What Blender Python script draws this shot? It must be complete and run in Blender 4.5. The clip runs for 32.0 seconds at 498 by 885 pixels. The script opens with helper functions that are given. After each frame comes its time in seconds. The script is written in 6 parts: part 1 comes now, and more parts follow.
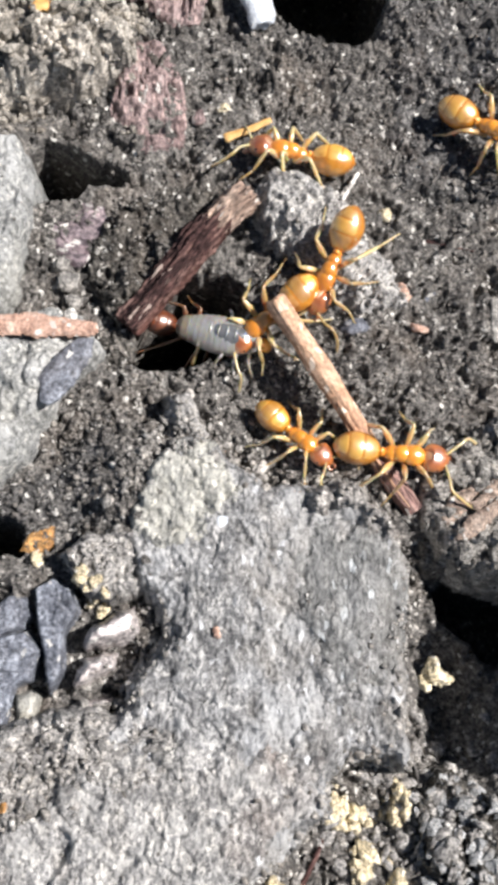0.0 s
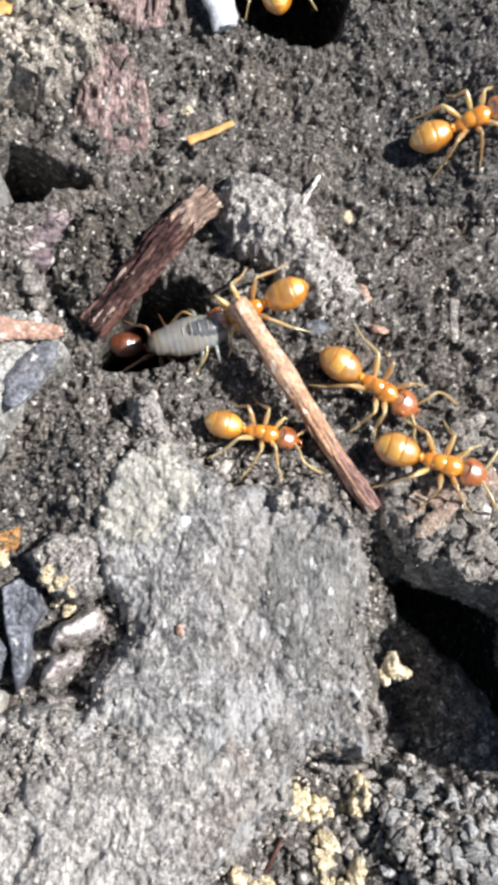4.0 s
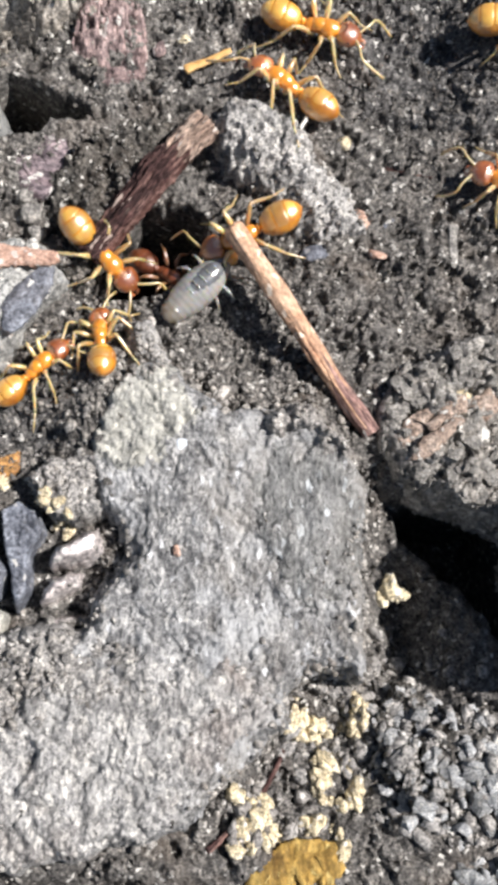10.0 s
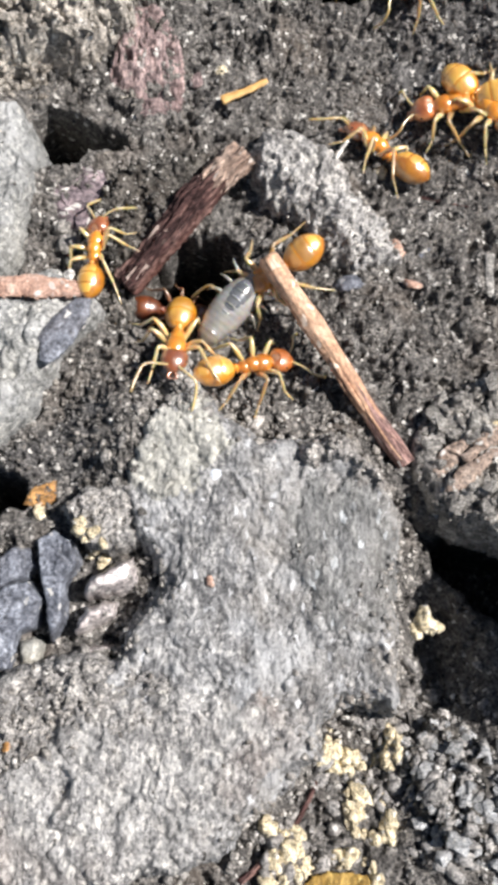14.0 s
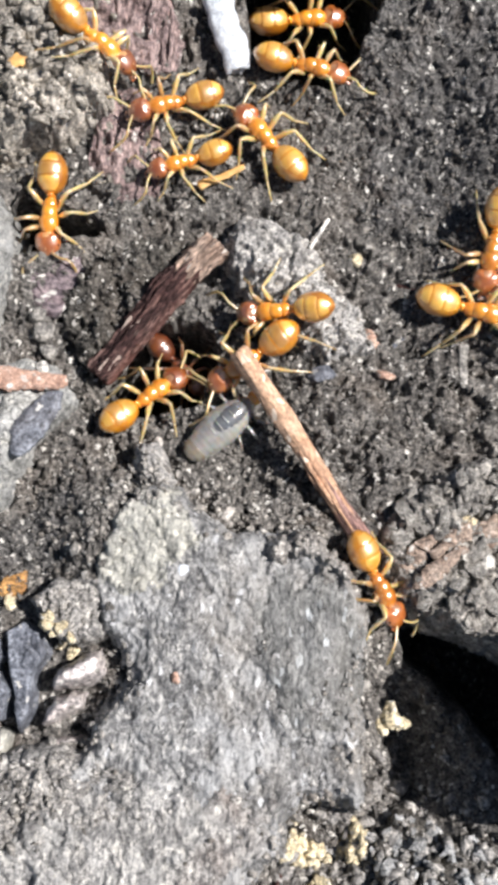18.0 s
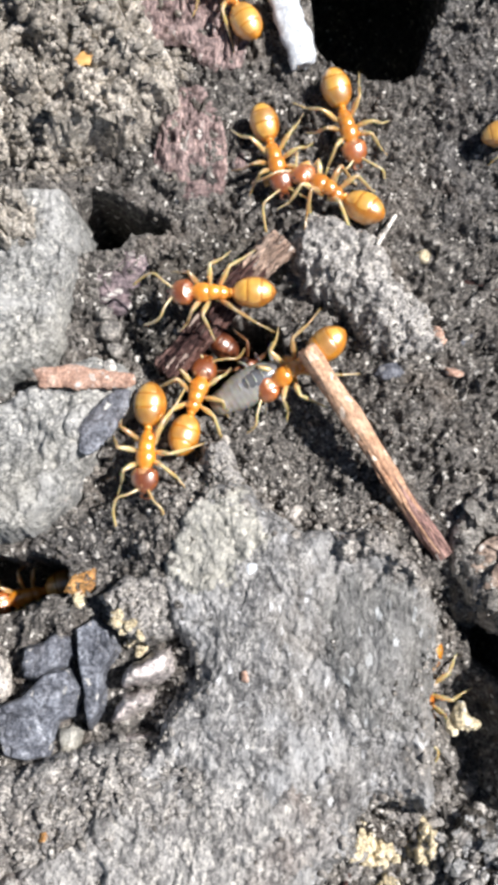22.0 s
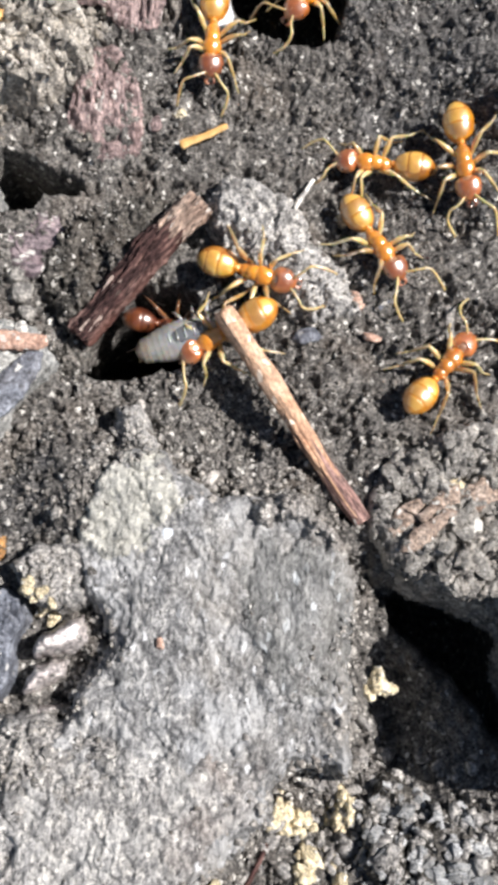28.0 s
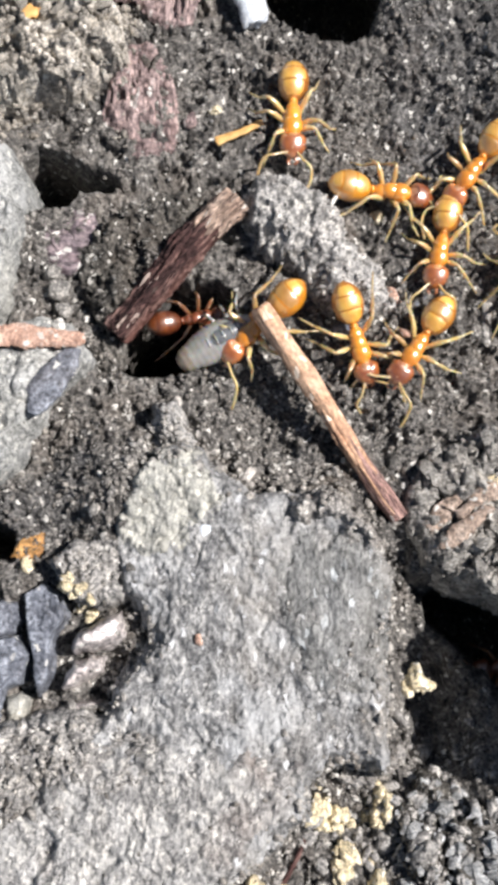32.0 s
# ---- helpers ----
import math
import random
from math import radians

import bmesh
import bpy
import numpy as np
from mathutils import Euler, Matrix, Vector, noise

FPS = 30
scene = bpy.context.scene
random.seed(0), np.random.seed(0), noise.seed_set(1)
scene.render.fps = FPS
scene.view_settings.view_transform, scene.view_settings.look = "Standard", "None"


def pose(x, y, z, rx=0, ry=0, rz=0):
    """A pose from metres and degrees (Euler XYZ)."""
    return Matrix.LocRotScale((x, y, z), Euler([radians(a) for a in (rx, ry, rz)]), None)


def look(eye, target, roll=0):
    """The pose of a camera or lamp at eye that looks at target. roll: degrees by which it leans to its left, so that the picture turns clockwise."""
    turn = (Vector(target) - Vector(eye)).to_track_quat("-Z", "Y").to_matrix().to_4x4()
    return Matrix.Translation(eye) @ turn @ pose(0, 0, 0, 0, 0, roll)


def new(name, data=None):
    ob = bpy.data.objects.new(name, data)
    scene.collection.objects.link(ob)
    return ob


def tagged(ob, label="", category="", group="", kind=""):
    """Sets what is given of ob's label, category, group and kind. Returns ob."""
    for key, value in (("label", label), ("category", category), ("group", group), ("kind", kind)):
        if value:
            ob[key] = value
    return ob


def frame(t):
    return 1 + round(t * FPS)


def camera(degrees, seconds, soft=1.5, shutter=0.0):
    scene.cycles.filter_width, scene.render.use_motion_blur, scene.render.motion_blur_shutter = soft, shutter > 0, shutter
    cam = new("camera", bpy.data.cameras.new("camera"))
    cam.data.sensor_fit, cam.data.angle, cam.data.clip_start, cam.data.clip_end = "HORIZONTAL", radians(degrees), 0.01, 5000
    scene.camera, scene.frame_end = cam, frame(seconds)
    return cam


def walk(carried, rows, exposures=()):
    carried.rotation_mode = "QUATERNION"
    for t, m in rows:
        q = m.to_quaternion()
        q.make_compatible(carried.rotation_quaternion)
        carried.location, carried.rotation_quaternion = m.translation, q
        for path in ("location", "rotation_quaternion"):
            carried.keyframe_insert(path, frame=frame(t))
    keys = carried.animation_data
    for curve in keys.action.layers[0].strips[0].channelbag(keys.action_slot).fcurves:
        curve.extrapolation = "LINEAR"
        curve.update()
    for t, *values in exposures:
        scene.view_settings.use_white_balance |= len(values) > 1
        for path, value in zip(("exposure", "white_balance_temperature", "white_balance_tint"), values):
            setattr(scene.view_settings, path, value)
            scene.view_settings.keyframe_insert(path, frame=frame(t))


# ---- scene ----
# Camera: a phone held about 28 mm over an ant nest entrance
cam = camera(26, 32.0, soft=4.8)
PATH = [
    (0.0, pose(-0.001718, -0.006001, 0.027211, 12.911, -3.950, -0.283)),
    (0.5, pose(-0.001732, -0.006138, 0.027266, 12.851, -3.613, -0.326)),
    (1.0, pose(-0.001736, -0.006142, 0.027368, 12.711, -3.562, -0.333)),
    (1.5, pose(-0.001624, -0.005896, 0.027688, 13.083, -3.563, -0.485)),
    (2.0, pose(-0.001438, -0.005914, 0.027787, 12.079, -4.184, -0.672)),
    (2.5, pose(-0.001359, -0.006282, 0.027917, 12.503, -3.452, -0.805)),
    (3.0, pose(-0.001468, -0.006139, 0.027866, 12.739, -3.302, -0.843)),
    (3.5, pose(-0.001387, -0.005571, 0.027891, 11.871, -5.127, -0.762)),
    (5.5, pose(-0.001210, -0.005924, 0.027697, 12.241, -3.722, -0.694)),
    (6.0, pose(-0.001379, -0.005983, 0.027716, 11.583, -3.983, -0.852)),
    (6.5, pose(-0.000922, -0.006307, 0.027779, 11.480, -4.240, -0.819)),
    (7.0, pose(-0.001169, -0.005964, 0.027653, 11.899, -4.480, -0.771)),
    (7.5, pose(-0.001305, -0.005987, 0.027718, 12.290, -3.638, -0.591)),
    (8.0, pose(-0.001095, -0.006101, 0.027725, 12.203, -3.300, -0.449)),
    (8.5, pose(-0.001083, -0.006271, 0.027692, 11.727, -3.168, -0.532)),
    (9.0, pose(-0.000886, -0.006394, 0.027754, 11.470, -3.207, -0.680)),
    (9.5, pose(-0.000087, -0.006922, 0.027793, 11.528, -2.091, -0.618)),
    (10.0, pose(-0.000296, -0.007059, 0.027750, 10.826, -2.954, -0.798)),
    (10.5, pose(0.000010, -0.006801, 0.027729, 11.781, -1.848, -0.412)),
    (11.0, pose(-0.000869, -0.006452, 0.027642, 11.364, -1.386, -0.273)),
    (11.5, pose(-0.000854, -0.006373, 0.027657, 11.987, -2.028, -0.276)),
    (12.0, pose(-0.000171, -0.006742, 0.027750, 11.913, -0.858, -0.128)),
    (12.5, pose(-0.000399, -0.006854, 0.027784, 11.870, -0.772, -0.326)),
    (13.0, pose(-0.000388, -0.006767, 0.027917, 11.347, -2.115, -0.628)),
    (13.5, pose(-0.000313, -0.006831, 0.027901, 11.737, -1.632, -0.468)),
    (15.5, pose(0.001026, -0.004457, 0.028236, 8.790, 0.694, 0.581)),
    (16.0, pose(0.001334, -0.004244, 0.028419, 8.633, 0.402, 0.432)),
    (16.5, pose(0.001164, -0.004561, 0.028266, 8.079, 0.567, 0.276)),
    (17.0, pose(0.001394, -0.004721, 0.028270, 8.198, 1.036, 0.357)),
    (17.5, pose(0.001388, -0.004130, 0.028393, 9.274, 0.226, 0.540)),
    (18.0, pose(0.001368, -0.003890, 0.028548, 10.752, 0.444, 0.663)),
    (18.5, pose(0.001040, -0.004020, 0.028570, 10.787, 0.648, 0.690)),
    (19.0, pose(0.001282, -0.003733, 0.028649, 11.085, -0.149, 0.583)),
    (19.5, pose(0.001748, -0.003882, 0.028494, 11.346, -0.136, 0.507)),
    (20.0, pose(0.001358, -0.004062, 0.028470, 10.655, 0.002, 0.487)),
    (20.5, pose(0.001739, -0.003855, 0.028561, 10.991, -0.410, 0.575)),
    (21.0, pose(0.001356, -0.003883, 0.028342, 11.161, -0.419, 0.622)),
    (21.5, pose(0.000978, -0.003661, 0.028448, 10.916, 0.974, 0.804)),
    (22.0, pose(0.000665, -0.003726, 0.028510, 10.348, 2.597, 1.001)),
    (22.5, pose(0.000356, -0.003856, 0.028400, 10.128, 3.254, 1.094)),
    (23.0, pose(0.000125, -0.003673, 0.028551, 10.170, 4.013, 1.196)),
    (23.5, pose(0.000331, -0.003370, 0.028633, 10.596, 3.611, 1.102)),
    (24.0, pose(0.000842, -0.003343, 0.028397, 11.219, 1.511, 0.937)),
    (24.5, pose(0.000752, -0.003379, 0.028301, 10.686, 2.137, 1.045)),
    (25.0, pose(0.000851, -0.003842, 0.028191, 10.258, 1.907, 0.955)),
    (25.5, pose(0.001137, -0.004366, 0.027925, 9.660, 1.398, 0.794)),
    (26.0, pose(0.000907, -0.004429, 0.028044, 9.672, 1.190, 0.647)),
    (26.5, pose(0.001209, -0.004592, 0.027980, 9.696, -0.382, 0.527)),
    (28.5, pose(0.000548, -0.004695, 0.027826, 10.897, -1.576, 0.213)),
    (29.0, pose(0.000414, -0.004518, 0.027907, 10.982, -1.184, 0.212)),
    (29.5, pose(0.000807, -0.004873, 0.027893, 10.672, -1.580, 0.152)),
    (30.0, pose(0.000782, -0.004820, 0.027877, 10.563, -1.633, 0.173)),
    (30.5, pose(0.000606, -0.004437, 0.027821, 10.850, -1.817, 0.300)),
    (31.0, pose(0.000548, -0.004428, 0.027690, 10.799, -1.307, 0.423)),
    (31.5, pose(0.000365, -0.004656, 0.027779, 10.488, -0.706, 0.409)),
    (32.0, pose(0.000287, -0.004650, 0.027861, 10.338, -0.586, 0.354)),
]
# the camera closes down a little while it looks into the dark holes
walk(cam, PATH, [(0, 0.47), (5, 0.45), (8, 0.43), (10, 0.41), (12, 0.44), (16, 0.40), (17, 0.40), (19, 0.33), (21, 0.34), (23, 0.42), (28, 0.43), (32, 0.44)])

# ---- light: a high sun from the right and a clear sky ----
SUN_ELEVATION, SUN_AZIMUTH = 54, 8  # degrees; azimuth counter-clockwise from +x
world = bpy.data.worlds.new("sky")
scene.world = world
world.use_nodes = True
wn = world.node_tree.nodes
wsky = wn.new("ShaderNodeTexSky")
wsky.sky_type, wsky.sun_disc = "NISHITA", False
wsky.sun_elevation, wsky.sun_rotation = radians(SUN_ELEVATION), radians(90 - SUN_AZIMUTH)
wn["Background"].inputs["Strength"].default_value = 0.042
world.node_tree.links.new(wsky.outputs["Color"], wn["Background"].inputs["Color"])
sun = new("sun", bpy.data.lights.new("sun", "SUN"))
sun.data.energy, sun.data.angle, sun.data.color = 5.3, radians(0.55), (1.0, 0.957, 0.945)
sx = math.cos(radians(SUN_ELEVATION)) * math.cos(radians(SUN_AZIMUTH))
sy = math.cos(radians(SUN_ELEVATION)) * math.sin(radians(SUN_AZIMUTH))
sz = math.sin(radians(SUN_ELEVATION))
sun.matrix_world = look((sx, sy, sz), (0, 0, 0))

MM = 0.001  # the plan below is in millimetres


# ---- materials ----
def ramp_node(nt, stops, interp="LINEAR"):
    r = nt.nodes.new("ShaderNodeValToRGB")
    r.color_ramp.interpolation = interp
    el = r.color_ramp.elements
    while len(el) < len(stops):
        el.new(0.5)
    for e, (p, c) in zip(el, stops):
        e.position, e.color = p, (*c, 1)
    return r


def mineral(name, dark, mid, light, patch=0.35, clump=2.2, grain=7.0, speck=0.1, speck_colour=(0.7, 0.68, 0.62),
            rough=0.85, bump=0.05, warm=(0.16, 0.11, 0.07), warm_amount=0.25, stretch=(1, 1, 1), spec=0.3, toned=0.45, mottle=0.75, pale=(0.5, 0.5, 0.49), pale_amount=0.0, vary=0.0):
    """Soil, stone or bark: patches, clumps and single mineral grains; all scales are per millimetre."""
    m = bpy.data.materials.new(name)
    m.use_nodes = True
    nt = m.node_tree
    n, l = nt.nodes, nt.links
    bsdf = n["Principled BSDF"]
    co = n.new("ShaderNodeTexCoord")
    mp = n.new("ShaderNodeMapping")
    mp.inputs["Scale"].default_value = [1000 * s for s in stretch]
    l.new(co.outputs["Object"], mp.inputs["Vector"])

    def noise_tex(scale, detail=4, rough_=0.6):
        t = n.new("ShaderNodeTexNoise")
        t.inputs["Scale"].default_value, t.inputs["Detail"].default_value, t.inputs["Roughness"].default_value = scale, detail, rough_
        l.new(mp.outputs["Vector"], t.inputs["Vector"])
        return t

    bend = n.new("ShaderNodeTexNoise")
    bend.inputs["Scale"].default_value, bend.inputs["Detail"].default_value = grain * 0.9, 3
    l.new(mp.outputs["Vector"], bend.inputs["Vector"])
    bent = n.new("ShaderNodeVectorMath")
    bent.operation = "MULTIPLY_ADD"
    bent.inputs[1].default_value = (1.3 / grain,) * 3
    l.new(bend.outputs["Color"], bent.inputs[0])
    l.new(mp.outputs["Vector"], bent.inputs[2])

    def cells(scale):
        t = n.new("ShaderNodeTexVoronoi")
        t.inputs["Scale"].default_value = scale
        l.new(bent.outputs["Vector"], t.inputs["Vector"])
        return t

    def mix(fac, a, b, kind="MIX"):
        x = n.new("ShaderNodeMix")
        x.data_type, x.blend_type = "RGBA", kind
        for key, v in ((0, fac), (6, a), (7, b)):
            if hasattr(v, "links"):
                l.new(v, x.inputs[key])
            else:
                x.inputs[key].default_value = v if key == 0 else (*v, 1)
        return x.outputs[2]

    n_clump, n_patch, n_fine = noise_tex(clump, 6, 0.65), noise_tex(patch, 3), noise_tex(grain * 1.7, 3, 0.7)
    v1, v2 = cells(grain), cells(grain * 1.3)
    base = ramp_node(nt, [(0.28, dark), (0.5, mid), (0.72, light)])
    l.new(n_clump.outputs["Fac"], base.inputs["Fac"])
    # each grain has a tone of its own
    tone = ramp_node(nt, [(0.0, (0.4, 0.4, 0.41)), (0.6, (1.0, 1.0, 1.0)), (1.0, (1.7, 1.66, 1.58))])
    sep = n.new("ShaderNodeSeparateColor")
    l.new(v1.outputs["Color"], sep.inputs["Color"])
    l.new(sep.outputs[0], tone.inputs["Fac"])
    col = mix(toned, base.outputs["Color"], tone.outputs["Color"], "MULTIPLY")
    # finer than the grains: pores and bright edges
    fleck = ramp_node(nt, [(0.36, (0.18, 0.18, 0.19)), (0.5, (0.95, 0.95, 0.95)), (0.65, (1.85, 1.82, 1.76))])
    l.new(n_fine.outputs["Fac"], fleck.inputs["Fac"])
    col = mix(mottle, col, fleck.outputs["Color"], "MULTIPLY")
    if pale_amount:
        n_pale = noise_tex(patch * 2.3, 5, 0.62)
        pale_ramp = ramp_node(nt, [(0.5, (0, 0, 0)), (0.7, (pale_amount,) * 3)])
        l.new(n_pale.outputs["Fac"], pale_ramp.inputs["Fac"])
        col = mix(pale_ramp.outputs["Color"], col, pale)
    warm_ramp = ramp_node(nt, [(0.5, (0, 0, 0)), (0.75, (1, 1, 1))])
    l.new(n_patch.outputs["Fac"], warm_ramp.inputs["Fac"])
    wf = n.new("ShaderNodeMath")
    wf.operation = "MULTIPLY"
    wf.inputs[1].default_value = warm_amount
    l.new(warm_ramp.outputs["Color"], wf.inputs[0])
    col = mix(wf.outputs[0], col, warm)
    # pale mineral specks
    sep2 = n.new("ShaderNodeSeparateColor")
    l.new(v2.outputs["Color"], sep2.inputs["Color"])
    sp = ramp_node(nt, [(1 - speck - 0.02, (0, 0, 0)), (1 - speck + 0.02, (1, 1, 1))])
    l.new(sep2.outputs[1], sp.inputs["Fac"])
    col = mix(sp.outputs["Color"], col, speck_colour)
    if vary:  # no two loose pieces are of one tone
        info = n.new("ShaderNodeObjectInfo")
        own = ramp_node(nt, [(0.0, (0.45, 0.44, 0.42)), (0.5, (0.95, 0.94, 0.92)), (1.0, (1.35, 1.34, 1.32))])
        l.new(info.outputs["Random"], own.inputs["Fac"])
        col = mix(vary, col, own.outputs["Color"], "MULTIPLY")
    l.new(col, bsdf.inputs["Base Color"])
    rr = ramp_node(nt, [(0.0, (rough - 0.18,) * 3), (0.2, (rough,) * 3), (1.0, (min(1, rough + 0.08),) * 3)])
    l.new(sep2.outputs[2], rr.inputs["Fac"])
    l.new(rr.outputs["Color"], bsdf.inputs["Roughness"])
    bsdf.inputs["Specular IOR Level"].default_value = spec
    h1 = n.new("ShaderNodeMath")
    h1.operation = "MULTIPLY_ADD"
    h1.inputs[1].default_value = -0.25
    l.new(v1.outputs["Distance"], h1.inputs[0])
    l.new(n_fine.outputs["Fac"], h1.inputs[2])
    bp = n.new("ShaderNodeBump")
    bp.inputs["Strength"].default_value, bp.inputs["Distance"].default_value = 0.9, bump * MM
    l.new(h1.outputs[0], bp.inputs["Height"])
    l.new(bp.outputs["Normal"], bsdf.inputs["Normal"])
    return m


def chitin(name, colour, deep, rough=0.26, sss=0.4, coat=0.8, clear=0.0, shine=0.27, vary=1.0, gloss=1.45, sheen=(1.0, 1.0, 1.0)):
    """Amber insect shell: glossy, with faint mottling."""
    m = bpy.data.materials.new(name)
    m.use_nodes = True
    nt = m.node_tree
    n, l = nt.nodes, nt.links
    bsdf = n["Principled BSDF"]
    co = n.new("ShaderNodeTexCoord")
    mp = n.new("ShaderNodeMapping")
    mp.inputs["Scale"].default_value = (1000, 1000, 1000)
    l.new(co.outputs["Object"], mp.inputs["Vector"])
    t = n.new("ShaderNodeTexNoise")
    t.inputs["Scale"].default_value, t.inputs["Detail"].default_value = 2.4, 4
    l.new(mp.outputs["Vector"], t.inputs["Vector"])
    r = ramp_node(nt, [(0.3, deep), (0.65, colour)])
    l.new(t.outputs["Fac"], r.inputs["Fac"])
    info = n.new("ShaderNodeObjectInfo")
    tint = ramp_node(nt, [(0.0, (0.62, 0.55, 0.5)), (0.5, (1.0, 1.0, 1.0)), (1.0, (1.2, 1.25, 1.3))])
    l.new(info.outputs["Random"], tint.inputs["Fac"])
    mul = n.new("ShaderNodeMix")
    mul.data_type, mul.blend_type = "RGBA", "MULTIPLY"
    mul.inputs[0].default_value = vary
    l.new(r.outputs["Color"], mul.inputs[6])
    l.new(tint.outputs["Color"], mul.inputs[7])
    l.new(mul.outputs[2], bsdf.inputs["Base Color"])
    bsdf.inputs["Roughness"].default_value = rough
    bsdf.inputs["Coat Weight"].default_value, bsdf.inputs["Coat Roughness"].default_value = coat, shine
    bsdf.inputs["Specular IOR Level"].default_value = 0.9
    bsdf.inputs["Specular Tint"].default_value = (*sheen, 1)
    bsdf.inputs["Coat IOR"].default_value = 1.8
    bsdf.inputs["Transmission Weight"].default_value, bsdf.inputs["IOR"].default_value = clear, gloss
    bsdf.inputs["Subsurface Weight"].default_value = sss
    bsdf.inputs["Subsurface Radius"].default_value = (1.0, 0.45, 0.15)
    bsdf.inputs["Subsurface Scale"].default_value = 0.5 * MM
    return m


M_SOIL = mineral("soil", mottle=0.95, bump=0.08, dark=(0.056, 0.053, 0.05), mid=(0.142, 0.135, 0.125), light=(0.295, 0.282, 0.262), patch=0.5, speck=0.035, spec=0.15, warm=(0.22, 0.16, 0.11), clump=3.0)
M_CRUMB = mineral("soil_crumb", (0.062, 0.058, 0.052), (0.172, 0.161, 0.146), (0.355, 0.334, 0.3), clump=1.2, grain=9, speck=0.03, spec=0.15)
M_HUMUS = mineral("dark_humus", mottle=0.95, bump=0.08, dark=(0.053, 0.0515, 0.05), mid=(0.118, 0.115, 0.111), light=(0.23, 0.224, 0.217), speck=0.03, spec=0.15, warm=(0.17, 0.12, 0.085), clump=2.4)
M_ASH = mineral("ash_clod", (0.19, 0.186, 0.176), (0.36, 0.352, 0.336), (0.54, 0.527, 0.5), clump=1.6, grain=7, speck=0.03, bump=0.05, spec=0.15, toned=0.6)
M_STONE = mineral("grey_stone", (0.1, 0.102, 0.103), (0.25, 0.251, 0.248), (0.47, 0.47, 0.46), patch=0.3, clump=1.9, grain=6.5,
                  speck=0.025, speck_colour=(0.62, 0.63, 0.63), rough=0.55, bump=0.1, warm=(0.27, 0.235, 0.185), warm_amount=0.5, stretch=(1, 0.6, 1), spec=0.45, toned=0.45, mottle=0.75,
                  pale=(0.5, 0.512, 0.515), pale_amount=0.8)
M_FLAT = mineral("pale_flat_stone", (0.17, 0.174, 0.168), (0.31, 0.315, 0.302), (0.48, 0.485, 0.468), patch=0.4, clump=1.6, grain=6.5,
                 speck=0.03, rough=0.55, bump=0.08, warm=(0.33, 0.31, 0.25), warm_amount=0.4, spec=0.45, toned=0.45, mottle=0.7, pale=(0.6, 0.605, 0.59), pale_amount=0.75)
M_SMOOTH = mineral("grey_green_stone", (0.09, 0.093, 0.093), (0.175, 0.18, 0.178), (0.29, 0.295, 0.29), patch=0.4, clump=1.9, grain=6.5,
                   speck=0.02, speck_colour=(0.58, 0.61, 0.61), rough=0.5, bump=0.08, warm=(0.22, 0.2, 0.16), warm_amount=0.35, stretch=(1, 0.5, 1), spec=0.45, toned=0.5, mottle=0.75,
                   pale=(0.38, 0.39, 0.39), pale_amount=0.45)
M_SLAB = mineral("pale_slab", (0.17, 0.168, 0.162), (0.31, 0.305, 0.293), (0.47, 0.465, 0.45), patch=0.4, clump=1.7, grain=6.5,
                 speck=0.025, rough=0.55, bump=0.1, warm=(0.29, 0.22, 0.18), warm_amount=0.6, stretch=(1, 0.65, 1), spec=0.45, toned=0.55, mottle=0.75,
                 pale=(0.52, 0.515, 0.49), pale_amount=0.65)
M_VEIN = mineral("pale_vein", (0.24, 0.238, 0.23), (0.4, 0.4, 0.39), (0.56, 0.555, 0.54), clump=1.9, grain=6.5, speck=0.06, rough=0.5, bump=0.1, spec=0.45, toned=0.5, mottle=0.7, stretch=(1, 0.6, 1))
M_TAN = mineral("tan_stone", (0.28, 0.278, 0.25), (0.4, 0.396, 0.355), (0.53, 0.522, 0.47), patch=0.5, clump=1.8, grain=6.5,
                speck=0.02, rough=0.6, bump=0.08, warm=(0.38, 0.335, 0.24), warm_amount=0.4, stretch=(1, 0.7, 1), spec=0.4, toned=0.45, mottle=0.4,
                pale=(0.46, 0.46, 0.42), pale_amount=0.5)
M_PALE = mineral("pale_clod", (0.14, 0.136, 0.128), (0.31, 0.3, 0.284), (0.5, 0.486, 0.455), clump=2.0, grain=7, speck=0.03, bump=0.06, spec=0.15)
M_CLOD = mineral("soil_clod", (0.1, 0.096, 0.088), (0.3, 0.287, 0.264), (0.53, 0.508, 0.465), clump=2.0, grain=6, speck=0.03, bump=0.07, spec=0.15)
M_BROKEN = mineral("broken_clod", (0.15, 0.139, 0.12), (0.4, 0.375, 0.333), (0.63, 0.595, 0.535), clump=2.0, grain=6, speck=0.03, bump=0.06, spec=0.15, vary=0.8)
M_BLOCK = mineral("bluish_block", (0.19, 0.198, 0.205), (0.41, 0.425, 0.434), (0.64, 0.655, 0.66), clump=1.6, grain=6, speck=0.03, bump=0.05, spec=0.3, vary=0.8)
M_DAMP = mineral("damp_soil", mottle=0.95, bump=0.08, dark=(0.04, 0.038, 0.034), mid=(0.097, 0.091, 0.081), light=(0.2, 0.19, 0.173), patch=0.5, speck=0.03, spec=0.15, warm=(0.17, 0.12, 0.085), clump=3.0)
M_SLEEVE = mineral("purple_brown_bark", (0.09, 0.055, 0.052), (0.27, 0.165, 0.145), (0.5, 0.34, 0.29), clump=3.2, grain=7, speck=0.01, stretch=(0.3, 1.4, 1.4), spec=0.2)
